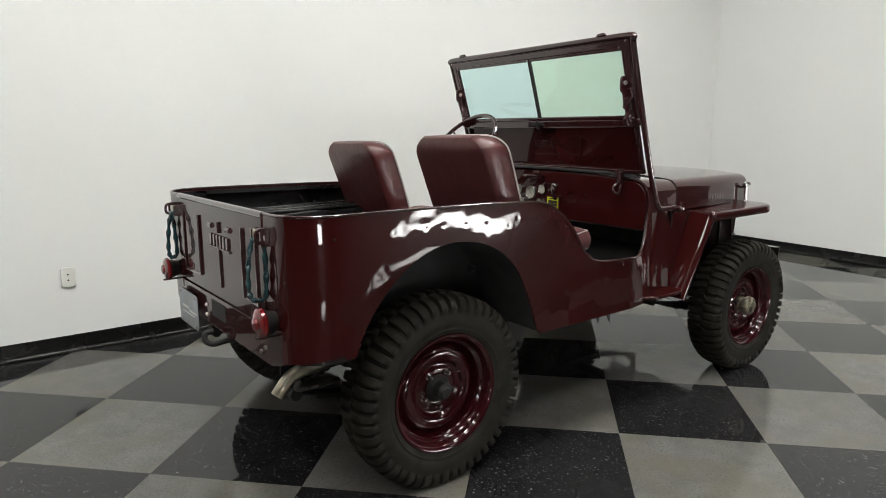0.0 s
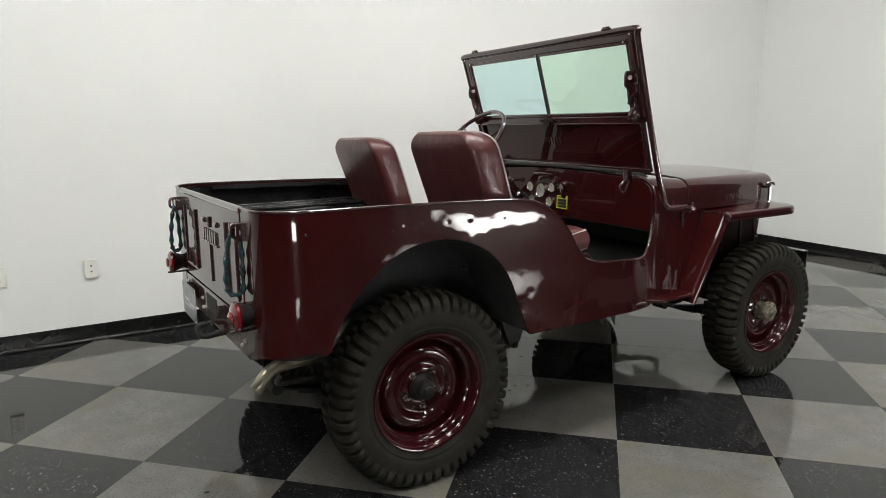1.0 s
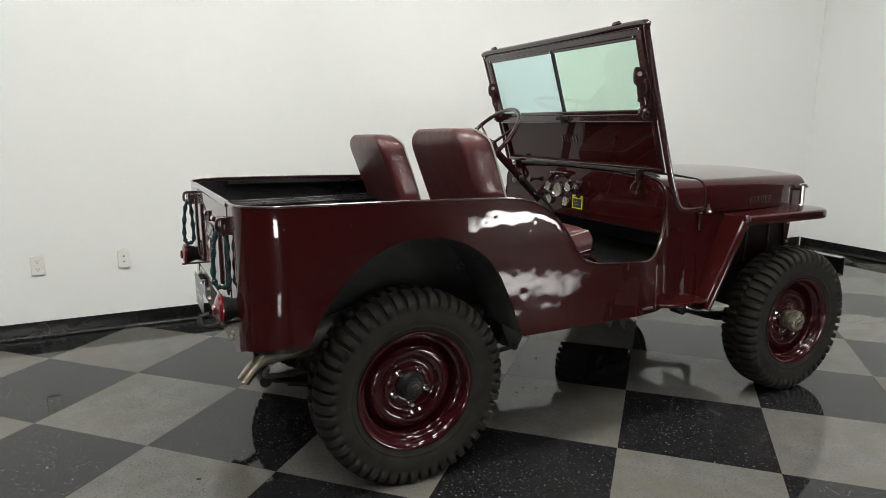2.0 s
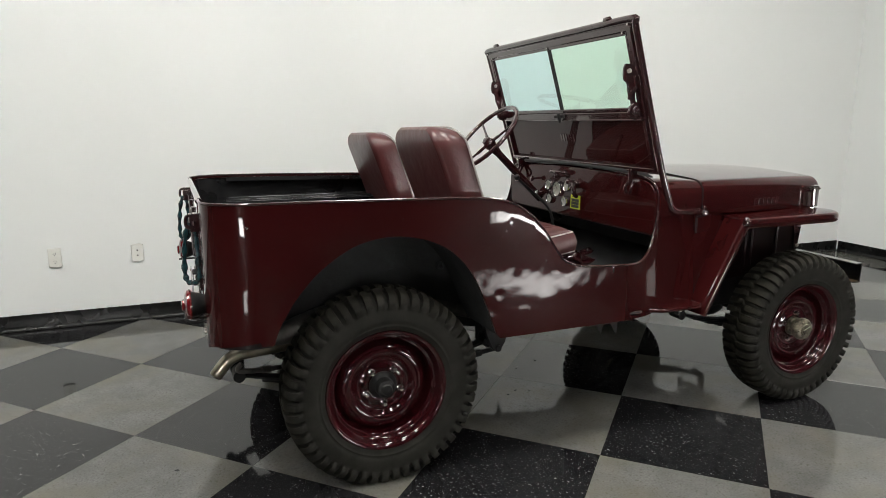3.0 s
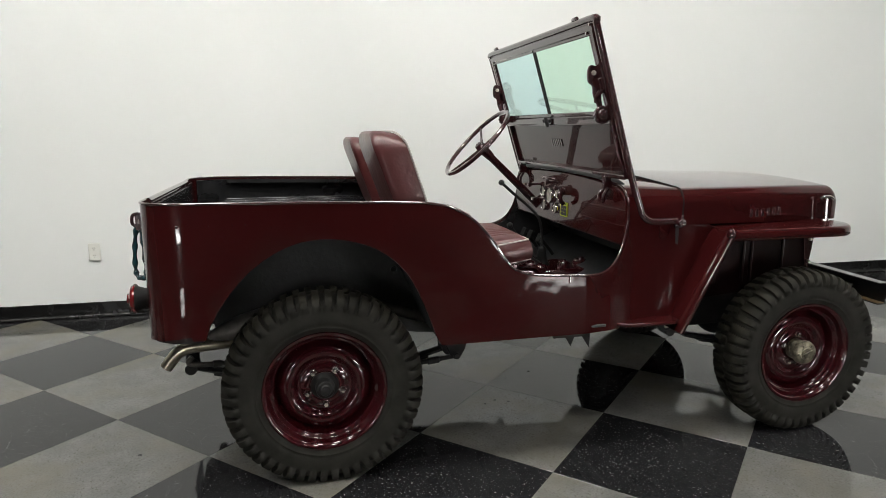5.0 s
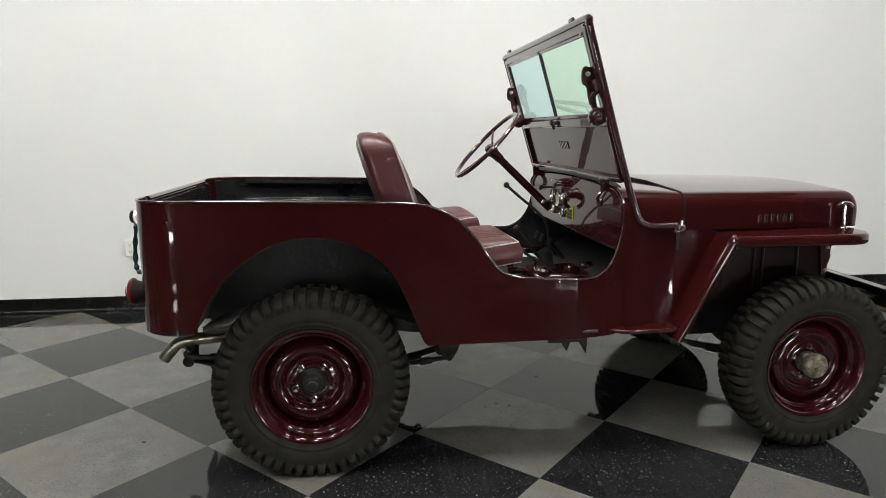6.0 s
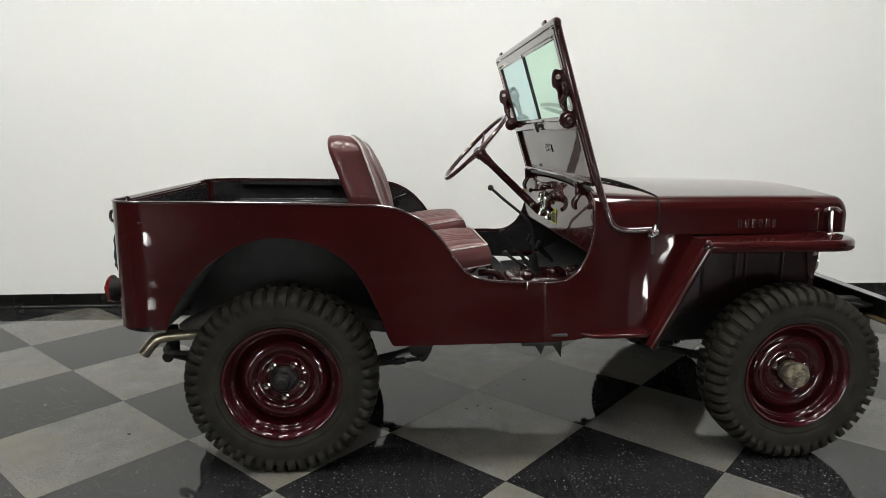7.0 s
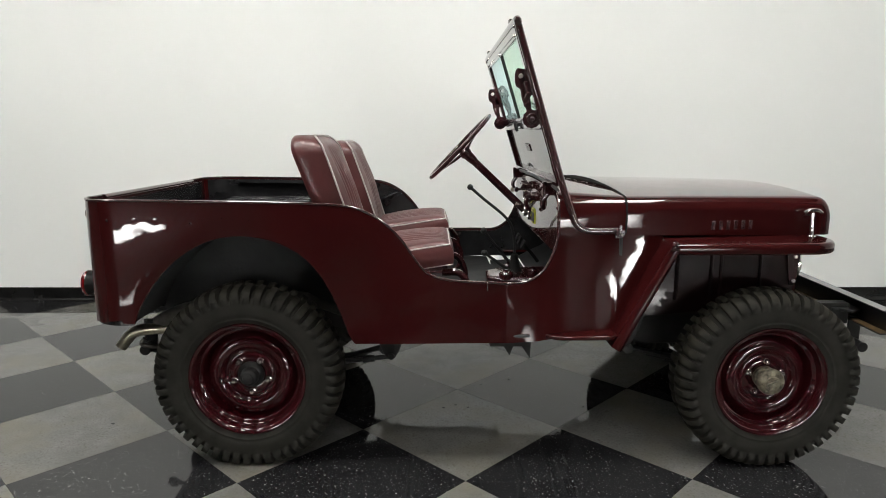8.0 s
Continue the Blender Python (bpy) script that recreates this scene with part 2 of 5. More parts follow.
def part(name, bm, material, parent=None, label="", sharp=35, bevel=0.0, solid=0.0):
    """Links a bmesh as one mesh object, under a thing or a part."""
    if SAG[0]:
        for v in bm.verts:
            sag(v.co)
    bmesh.ops.recalc_face_normals(bm, faces=bm.faces)
    me = bpy.data.meshes.new(name)
    bm.to_mesh(me)
    bm.free()
    me.materials.append(material)
    me.polygons.foreach_set("use_smooth", [True] * len(me.polygons))
    me.set_sharp_from_angle(angle=radians(sharp))
    ob = new(name, me)
    if solid:
        s = ob.modifiers.new("thickness", "SOLIDIFY")
        s.thickness, s.offset = solid, 0
        e = ob.modifiers.new("crisp_rims", "EDGE_SPLIT")
        e.split_angle, e.use_edge_sharp = radians(max(sharp, 50)), False
    if bevel:
        v = ob.modifiers.new("edges", "BEVEL")
        v.width, v.segments, v.limit_method, v.angle_limit = bevel, 2, "ANGLE", radians(40)
    if parent is not None:
        ob.parent = parent
    if label:
        tagged(ob, label)
    return ob


def grid(bm, rows, close=False):
    vs = [[bm.verts.new(p) for p in r] for r in rows]
    for a, b in zip(vs, vs[1:]):
        n = len(a)
        for i in range(n if close else n - 1):
            q = [a[i], a[(i + 1) % n], b[(i + 1) % n], b[i]]
            if len({tuple(round(c, 6) for c in v.co) for v in q}) > 2:
                bm.faces.new(q)
    return vs


def box(bm, c, s, m=None):
    """A box round the centre c with the full sizes s, turned by the matrix m about c."""
    co = [Vector(((i & 1) - .5, ((i >> 1) & 1) - .5, ((i >> 2) & 1) - .5)) for i in range(8)]
    co = [Vector((v.x * s[0], v.y * s[1], v.z * s[2])) for v in co]
    if m is not None:
        co = [m.to_3x3() @ v for v in co]
    v = [bm.verts.new(Vector(c) + p) for p in co]
    for f in ((0, 1, 3, 2), (4, 6, 7, 5), (0, 4, 5, 1), (2, 3, 7, 6), (0, 2, 6, 4), (1, 5, 7, 3)):
        bm.faces.new([v[i] for i in f])


def spline(pts, n=8):
    """Catmull-Rom through the points."""
    p = [Vector(q) for q in pts]
    p = [2 * p[0] - p[1]] + p + [2 * p[-1] - p[-2]]
    out = []
    for i in range(1, len(p) - 2):
        for k in range(n):
            t = k / n
            out.append(0.5 * (2 * p[i] + (p[i + 1] - p[i - 1]) * t + (2 * p[i - 1] - 5 * p[i] + 4 * p[i + 1] - p[i + 2]) * t * t
                              + (3 * p[i] - p[i - 1] - 3 * p[i + 1] + p[i + 2]) * t ** 3))
    out.append(p[-2])
    return out


def tube(bm, pts, r, seg=10, closed=False, caps=True):
    """A round bar along the points; r: one radius or one for each point."""
    p = [Vector(q) for q in pts]
    n = len(p)
    rad = [r] * n if isinstance(r, (int, float)) else list(r)
    rings, ref = [], None
    for i in range(n):
        d = (p[(i + 1) % n] - p[i - 1]) if closed else (p[min(i + 1, n - 1)] - p[max(i - 1, 0)])
        d.normalize()
        if ref is None:
            ref = d.orthogonal().normalized()
        ref = (ref - d * ref.dot(d)).normalized()
        o = d.cross(ref)
        rings.append([p[i] + rad[i] * (math.cos(2 * math.pi * k / seg) * ref + math.sin(2 * math.pi * k / seg) * o) for k in range(seg)])
    if closed:
        rings.append(rings[0])
    vs = grid(bm, rings, close=True)
    if caps and not closed:
        bm.faces.new(vs[0])
        bm.faces.new(vs[-1])
    if closed:
        bmesh.ops.remove_doubles(bm, verts=bm.verts, dist=1e-5)


def lathe(bm, prof, seg=48, axis="y", at=(0, 0, 0), closed=False):
    """Turns (radius, along) pairs about an axis through at."""
    rows = []
    at = Vector(at)
    for r, h in prof:
        ring = []
        for k in range(seg):
            a = 2 * math.pi * k / seg
            c, s = r * math.cos(a), r * math.sin(a)
            ring.append(at + Vector({"y": (c, h, s), "x": (h, c, s), "z": (c, s, h)}[axis]))
        rows.append(ring)
    if closed:
        rows.append(rows[0])
    grid(bm, rows, close=True)


def rod(bm, a, b, r0, r1=None, seg=12):
    tube(bm, [a, b], [r0, r0 if r1 is None else r1], seg)


def prism(bm, outline, axis, a, b):
    """Extrudes a 2D outline along an axis from a to b. Outline pairs: y -> (x, z), x -> (y, z), z -> (x, y)."""
    def place(p, h):
        return {"y": (p[0], h, p[1]), "x": (h, p[0], p[1]), "z": (p[0], p[1], h)}[axis]
    va = [bm.verts.new(place(p, a)) for p in outline]
    vb = [bm.verts.new(place(p, b)) for p in outline]
    n = len(va)
    for i in range(n):
        bm.faces.new((va[i], va[(i + 1) % n], vb[(i + 1) % n], vb[i]))
    bm.faces.new(va)
    bm.faces.new(list(reversed(vb)))


def BM():
    return bmesh.new()


# ---- the room ----
X0, X1, Y0, Y1, HIGH = -7.0, 5.43, -10.5, 1.87, 4.5


def north(x):
    """The white wall runs a little askew to the jeep."""
    return 1.755 - 0.0137 * (x + 1.5)


def wall(name, c, s, label, paint=WALLMAT):
    bm = BM()
    box(bm, c, s)
    tagged(part(name, bm, paint), label, "wall", kind="structure")


bm = BM()
prism(bm, [(X0 - 0.12, north(X0 - 0.12)), (X1 + 0.12, north(X1 + 0.12)), (X1 + 0.12, north(X1) + 0.32), (X0 - 0.12, north(X0) + 0.32)], "z", 0, HIGH)
tagged(part("wall_north", bm, WALLMAT), "plain white painted wall with a black base", "wall", kind="structure")
wall("wall_east", (X1 + 0.06, (north(X1 + 0.12) - 1.8) / 2, HIGH / 2), (0.12, north(X1 + 0.12) + 1.8, HIGH), "plain white painted wall meeting the other in a corner")
# unseen hall walls, coloured dark so that the jeep's side mirrors a dark room
wall("wall_hall", (X1 + 0.06, (Y0 - 1.8) / 2, HIGH / 2), (0.12, -1.8 - Y0, HIGH), "assumed plain hall wall, out of view, dark for the paint's reflections", HALLMAT)
wall("wall_south", ((X0 + X1) / 2, Y0 - 0.06, HIGH / 2), (X1 - X0 + 0.24, 0.12, HIGH), "assumed plain hall wall, out of view, dark for the paint's reflections", HALLMAT)
wall("wall_west", (X0 - 0.06, (Y0 + north(X0)) / 2, HIGH / 2), (0.12, north(X0) - Y0, HIGH), "assumed plain hall wall, out of view, dark for the paint's reflections", HALLMAT)
bm = BM()
box(bm, ((X0 + X1) / 2, (Y0 + Y1) / 2, HIGH + 0.05), (X1 - X0 + 0.24, Y1 - Y0 + 0.24, 0.1))
tagged(part("ceiling", bm, CEILMAT), "dark painted hall ceiling", "ceiling", kind="structure")


def cove_base(name, a, b, out):
    """Black cove base: flat back, thin top, curved toe."""
    prof = [(0.003, 0.0), (0.003, 0.098), (0.006, 0.101), (0.009, 0.098), (0.009, 0.03), (0.013, 0.014), (0.022, 0.006), (0.030, 0.0035)]
    a, b, o = Vector(a), Vector(b), Vector(out)
    bm = BM()
    n = max(2, int((b - a).length / 0.25))
    rows = []
    for i in range(n + 1):
        p = a.lerp(b, i / n)
        wob = 0.0015 * noise.noise(p * 1.7)
        rows.append([p + o * (h + wob) + Vector((0, 0, z)) for h, z in prof])
    vs = grid(bm, rows)
    bm.faces.new(vs[0])
    bm.faces.new(vs[-1])
    tagged(part(name, bm, BASEMAT), "black rubber cove base along the wall", "baseboard", kind="structure")


cove_base("baseboard_north", (X0, north(X0), 0), (X1, north(X1), 0), (-0.0137, -1, 0))
cove_base("baseboard_east", (X1, north(X1) - 0.03, 0), (X1, Y0, 0), (-1, 0, 0))
cove_base("baseboard_south", (X0, Y0, 0), (X1, Y0, 0), (0, 1, 0))
cove_base("baseboard_west", (X0, north(X0) - 0.03, 0), (X0, Y0 + 0.03, 0), (1, 0, 0))


def outlet(x, jacks):
    """A wall plate: a duplex power outlet, or a plate with two small jacks."""
    root = new("wall_outlet")
    root.location = (x, north(x), 0.445)
    tagged(root, "white wall plate with two small dark jacks" if jacks else "white duplex power outlet plate on the wall", "outlet", group="wall outlets")
    bm = BM()
    if jacks:
        prism(bm, [(-0.036, -0.052), (-0.018, -0.058), (0.018, -0.058), (0.036, -0.052), (0.036, 0.052), (0.018, 0.058), (-0.018, 0.058), (-0.036, 0.052)], "y", -0.014, 0.0)
    else:
        box(bm, (0, -0.006, 0), (0.072, 0.012, 0.118))
    part("cover_plate", bm, IVORY, root, bevel=0.004)
    front = -0.014 if jacks else -0.012
    for dz in (-0.024, 0.024):
        if jacks:
            dz *= 0.7
            bm = BM()
            lathe(bm, [(0.0001, front - 0.0006), (0.0045, front - 0.0012), (0.006, front + 0.002)], 14, at=(0, 0, dz))
            part("jack", bm, SOCKET, root)
            continue
        bm = BM()
        prism(bm, [(0.017 * math.cos(a), dz + 0.0150 * math.sin(a)) for a in [2 * math.pi * k / 20 for k in range(20)]], "y", front - 0.003, front + 0.002)
        sock = part("socket", bm, IVORY, root)
        for dx, ddz, sx, sz in ((-0.006, 0.003, 0.0028, 0.009), (0.006, 0.003, 0.0028, 0.009), (0, -0.008, 0.005, 0.005)):
            bm = BM()
            box(bm, (dx, front - 0.0032, dz + ddz), (sx, 0.001, sz))
            part("slot", bm, SOCKET, sock)


outlet(-1.353, False)
outlet(-0.891, True)


def ceiling_light(x, y, sx=1.24, sy=0.65, lamp=TROFFERGLOW):
    root = new("ceiling_light")
    root.location = (x, y, HIGH)
    tagged(root, "lit rectangular ceiling light panel", "ceiling light", group="ceiling lights")
    bm = BM()
    for dx, dy, ax, ay in ((0, sy / 2 - 0.015, sx, 0.03), (0, 0.015 - sy / 2, sx, 0.03), (sx / 2 - 0.015, 0, 0.03, sy - 0.06), (0.015 - sx / 2, 0, 0.03, sy - 0.06)):
        box(bm, (dx, dy, -0.02), (ax, ay, 0.038))
    part("frame", bm, IVORY, root)
    bm = BM()
    box(bm, (0, 0, -0.012), (sx - 0.06, sy - 0.06, 0.012))
    part("diffuser", bm, lamp, root)


for lx in (-4.25, -2.5, -0.75, 1.0):
    ceiling_light(lx, -1.0, 0.62, 1.24)
ceiling_light(3.0, -0.85, 0.58, 1.6)
for lx in (-2.4, -0.45, 1.5):
    ceiling_light(lx, -3.3, 0.44, 1.2, TUBEGLOW)
ceiling_light(3.3, -6.4, 0.62, 1.24)


def glint_panel(x, y, aim, low, high, wide):
    """Added, unseen glow panel for the paint's glints: a wide diffuser in a black box on a stand."""
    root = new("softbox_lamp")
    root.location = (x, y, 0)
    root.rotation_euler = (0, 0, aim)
    tagged(root, "added glowing panel on a stand, unseen, for glints in the paint", "studio lamp", group="studio lamps")
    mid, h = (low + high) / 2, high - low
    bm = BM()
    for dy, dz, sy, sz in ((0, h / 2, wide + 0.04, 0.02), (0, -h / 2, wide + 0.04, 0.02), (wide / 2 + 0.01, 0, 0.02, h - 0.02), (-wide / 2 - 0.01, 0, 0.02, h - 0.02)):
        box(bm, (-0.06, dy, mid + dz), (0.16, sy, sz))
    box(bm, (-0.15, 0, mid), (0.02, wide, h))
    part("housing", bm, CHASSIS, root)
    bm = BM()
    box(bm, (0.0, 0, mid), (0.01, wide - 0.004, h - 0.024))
    part("diffuser", bm, GLINTGLOW, root)
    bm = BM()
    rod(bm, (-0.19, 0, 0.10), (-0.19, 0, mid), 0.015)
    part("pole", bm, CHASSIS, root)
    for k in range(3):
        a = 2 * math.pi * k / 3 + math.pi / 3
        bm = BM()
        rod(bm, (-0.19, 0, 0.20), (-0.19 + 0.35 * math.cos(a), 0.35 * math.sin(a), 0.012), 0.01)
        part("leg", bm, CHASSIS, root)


# made-up sources, placed where the side panels mirror them
glint_panel(2.86, -4.4, radians(116), 0.30, 0.58, 1.3)
glint_panel(-2.14, -4.7, radians(62), 0.35, 0.57, 0.85)

# ---- the jeep: x ahead, y to its left, rear axle at x = 0 ----
jeep = new("jeep")
tagged(jeep, "glossy dark maroon vintage open-top jeep with raised windshield, on checkered floor", "jeep")
REAR, SIDE, CORNER = -0.58, 0.73, 0.150
SAG[0] = True


def smooth_line(pts, n=10):
    return [(p.x, p.y) for p in spline([(a, b, 0) for a, b in pts], n)]


# side profile: upper edge and lower edge with the wheel arch
UPPER = smooth_line([(-0.60, 1.056), (-0.30, 1.055), (0.08, 1.049), (0.30, 1.043), (0.40, 1.036), (0.47, 1.018), (0.545, 0.975), (0.61, 0.909),
                     (0.662, 0.835), (0.705, 0.786), (0.77, 0.762), (0.85, 0.753), (0.95, 0.748), (1.05, 0.743), (1.10, 0.753), (1.145, 0.784), (1.173, 0.825),
                     (1.190, 0.865), (1.201, 0.910), (1.206, 0.935)], 8)
ARCH = smooth_line([(-0.385, 0.597), (-0.370, 0.640), (-0.340, 0.695), (-0.292, 0.762), (-0.216, 0.838), (-0.109, 0.902), (0.012, 0.926), (0.137, 0.908), (0.237, 0.858),
                    (0.315, 0.774), (0.375, 0.648), (0.412, 0.548), (0.428, 0.518)], 8)
LOWER = [(-0.60, 0.612), (-0.45, 0.597), (-0.387, 0.595)] + ARCH + [(0.434, 0.514), (1.0, 0.512), (1.42, 0.510), (1.425, 0.515), (1.625, 0.885)]
UPPER = UPPER + [(1.208, 0.938), (1.46, 0.920), (1.62, 0.898), (1.63, 0.898)]


def upper(x):
    return float(np.interp(x, [p[0] for p in UPPER], [p[1] for p in UPPER]))


def lower(x):
    return float(np.interp(x, [p[0] for p in LOWER], [p[1] for p in LOWER]))


TAPER_X = np.linspace(0.9, 1.7, 801)
TAPER = np.cumsum(np.interp(TAPER_X, [0.988, 1.005, 1.05, 1.19, 1.25, 1.33, 1.36, 1.41, 1.46, 1.52, 1.60], [0.0, 0.33, 0.415, 0.415, 0.17, 0.17, 0.19, 0.19, 0.05, 0.05, 0.10])) * 0.001


def side_y(x):
    """Half width of the tub: full over the rear, drawn in at the cowl."""
    return SIDE - float(np.interp(x, TAPER_X, TAPER))


# the sheet draws in a little towards the rear arch
FLARE_Z = np.linspace(0.56, 0.84, 57)
FLARE = np.cumsum(np.interp(FLARE_Z, [0.62, 0.69, 0.76, 0.82], [0.013, 0.0070, 0.0056, 0.0])[::-1])[::-1] * 0.005


def lean_off(x, z):
    """How far the side leans in above z = 0.80: crowned over the rear wheel, flatter and more sloping towards the cowl."""
    base = float(np.interp(x, [0.25, 0.60, 0.70, 0.85, 0.99, 1.12, 1.22, 1.36, 1.44, 1.54], [0.2, -0.1, -0.7, -1.5, -1.8, 4.2, 1.05, 1.05, 6.0, 2.2]))
    crown = float(np.interp(x, [0.4, 0.8], [1.5, 0.0]))
    c = max(z, 0.75) - 0.75
    roll = radians(float(np.interp(x, [1.12, 1.22, 1.36, 1.42], [0, 18, 18, 0]))) * 0.5 * (z - 0.80) ** 2
    flare = float(np.interp(z, FLARE_Z, FLARE)) * float(np.interp(x, [-0.48, -0.43, -0.06, 0.16], [0.0, 1.0, 1.0, 0.0]))
    flare += 0.0056 * math.exp(-max(0.0, z - lower(x)) / 0.075) * float(np.interp(x, [-0.41, -0.33, -0.06, 0.16], [0.0, 1.0, 1.0, 0.0]))
    edge = 0.8 * max(0.0, 0.045 - (upper(x) - z)) ** 2 * float(np.interp(x, [0.36, 0.46, 0.66, 0.74], [0.0, 1.0, 1.0, 0.0]))
    return math.tan(radians(base)) * (z - 0.80) + flare + edge - roll + radians(crown) / 0.25 * 0.5 * (c * c - 0.0025)


def panel_wave(x, z):
    """Old sheet metal: shallow rolls and dents."""
    v = 0.0020 * noise.noise(Vector((x * 2.3, z * 3.1, 0.7))) + 0.0009 * noise.noise(Vector((x * 6.5, z * 7.5, 3.3)))
    v += 0.0011 * max(0.0, min(1.0, (x - 1.1) * 6)) * noise.noise(Vector((x * 5.0, z * 5.0, 5.2)))
    v += 0.0005 * max(0.0, min(1.0, (0.1 - x) * 4)) * noise.noise(Vector((x * 10.0, z * 12.0, 7.7)))
    v += 0.0001 * max(0.0, min(1.0, (x - 1.33) * 12)) * noise.noise(Vector((x * 26.0, z * 22.0, 2.2)))
    return v + 0.0002 * noise.noise(Vector((x * 21, z * 23, 9.1))) - dents(x, z)


# holes once drilled for fittings, filled and painted over: (x, z)
PLUGGED = [(-0.451, 0.984), (-0.353, 0.984), (-0.278, 0.984), (-0.237, 0.984), (-0.155, 0.973), (-0.110, 0.985), (-0.04, 0.99), (0.058, 0.983), (0.150, 0.988), (0.258, 0.962),
           (0.30, 0.985), (0.432, 0.897), (0.449, 0.923), (0.382, 0.859), (0.320, 0.827), (0.47, 0.955), (0.56, 0.92), (0.60, 0.86), (0.50, 0.87), (0.62, 0.79)]
# larger knocks in the sheet: (x, z, radius, depth)
KNOCKS = [(-0.279, 0.869, 0.014, 0.00033), (-0.255, 1.019, 0.022, 0.00030), (-0.208, 0.990, 0.020, 0.00030), (-0.107, 1.030, 0.024, 0.00030), (-0.337, 0.896, 0.018, 0.00039),
          (-0.297, 0.845, 0.018, 0.00042), (-0.267, 0.850, 0.013, 0.00030), (0.353, 0.734, 0.022, 0.00039), (0.427, 0.681, 0.016, 0.00036), (0.40, 0.62, 0.03, 0.00036), (0.02, 1.005, 0.025, 0.00027),
          (0.62, 0.70, 0.03, 0.00036), (0.75, 0.66, 0.025, 0.00030), (0.68, 0.62, 0.02, 0.00030), (0.86, 0.70, 0.03, 0.00027)]
DENTED = [(x, z, 0.009, 0.00022) for x, z in PLUGGED] + KNOCKS


def dents(x, z):
    v = 0.0
    for dx, dz, r, deep in DENTED:
        q = ((x - dx) ** 2 + (z - dz) ** 2) / (r * r)
        if q < 6:
            v += deep * math.exp(-q)
    return v


def body_side(sg):
    """One side panel, wrapped round the rear corner."""
    fine = list(np.arange(REAR + CORNER, 1.06, 0.0055)) if sg < 0 else []
    xs = sorted(set([round(v, 4) for v in list(np.linspace(REAR + CORNER, 1.62, 130)) + fine] + [round(v, 4) for v in np.linspace(1.35, 1.61, 40)] + [1.322, 1.328, 1.342, 1.348] + [round(p[0], 4) for p in UPPER + LOWER if REAR + CORNER < p[0] < 1.62]))
    cols = []
    for y in np.linspace(0.492, SIDE - CORNER, 6)[:-1]:
        cols.append((REAR, y, 1.055, float(np.interp(y, [0.49, 0.57], [0.555, 0.580])), 0))
    for k in range(25):
        a = math.pi / 2 * k / 24
        cols.append((REAR + CORNER - CORNER * math.cos(a), SIDE - CORNER + CORNER * math.sin(a), 1.056, 0.580 + 0.030 * k / 24, a))
    for x in xs[1:]:
        # the left sill stands higher over the floor than the right one
        rise = float(np.interp(x, [0.38, 0.49, 0.84, 1.37, 1.60], [0.0, 0.058, 0.078, 0.093, 0.0])) if sg > 0 else 0.0
        cols.append((x, side_y(x), upper(x), lower(x) + rise, math.pi / 2))
    rows = []
    N = 72 if sg < 0 else 30
    for x, y, t, b, a in cols:
        r = []
        t = max(t, b + 0.002)
        for i in range(N + 1):
            z = b + (t - b) * i / N
            lean = lean_off(x, z) * math.sin(a)
            w = panel_wave(x + 0.3 * math.cos(a), z) * (1 - 0.8 * math.cos(a) ** 0.7)
            r.append((x + w * math.cos(a) * -1, sg * (y - lean + w * math.sin(a)), z))
        rows.append(r)
    bm = BM()
    grid(bm, rows)
    ob = part("body_side", bm, MAROON, jeep, "glossy maroon side panel with shallow dents and plugged holes", sharp=50, solid=0.004)
    # rolled lip along the upper edge
    lip = [Vector(r[-1]) for r in rows if r[-1][0] <= 1.207]
    bm = BM()
    tube(bm, lip, 0.0048, 10)
    part("rolled_edge", bm, MAROON2, ob)
    # lip round the wheel arch
    arch = [Vector(r[0]) for r in rows if -0.386 <= r[0][0] <= 0.43 and abs(abs(r[0][1]) - SIDE) < 0.05]
    bm = BM()
    tube(bm, [q + Vector((0, -sg * 0.005, 0.001)) for q in arch], 0.0025, 8)
    part("arch_lip", bm, MAROON2, ob)
    return ob


right_side = body_side(-1)
body_side(1)

# plugs and bolts along the belt line of the right side
for px, pz in PLUGGED:
    bm = BM()
    yy = -(side_y(px) - lean_off(px, pz) + panel_wave(px, pz))
    lathe(bm, [(0.0001, yy - 0.0022), (0.003, yy - 0.0018), (0.0052, yy - 0.0002), (0.006, yy + 0.003)], 12, at=(px, 0, pz))
    part("plug", bm, MAROON2, right_side)
bm = BM()
box(bm, (1.055, -(side_y(1.055) - lean_off(1.055, 0.537)) - 0.002, 0.537), (0.075, 0.010, 0.011))
part("strap_slot", bm, SEAL, right_side, bevel=0.004)
# chrome sliver added as a small upright highlight below the door sill
bm = BM()
box(bm, (0.927, -0.732, 0.735), (0.005, 0.006, 0.030))
part("edge_clip", bm, CHROME, right_side, bevel=0.002)


# inner shell of the tub: black floor, wheel boxes, inner sides
bm = BM()
box(bm, (0.32, 0, 0.575), (1.78, 0.87, 0.012))
for sg in (-1, 1):
    box(bm, (-0.455, sg * 0.54, 0.622), (0.13, 0.20, 0.012))
    box(bm, (0.74, sg * 0.575, 0.575), (0.60, 0.285, 0.012))
    box(bm, (1.13, sg * 0.50, 0.575), (0.16, 0.14, 0.012))
pan = part("floor_pan", bm, INNERFLOOR, jeep, "black painted ribbed floor", bevel=0.002)
for k in range(9):
    bm = BM()
    box(bm, (-0.15, -0.36 + 0.09 * k, 0.584), (0.7, 0.03, 0.006))
    part("floor_rib", bm, INNERFLOOR, pan, bevel=0.002)
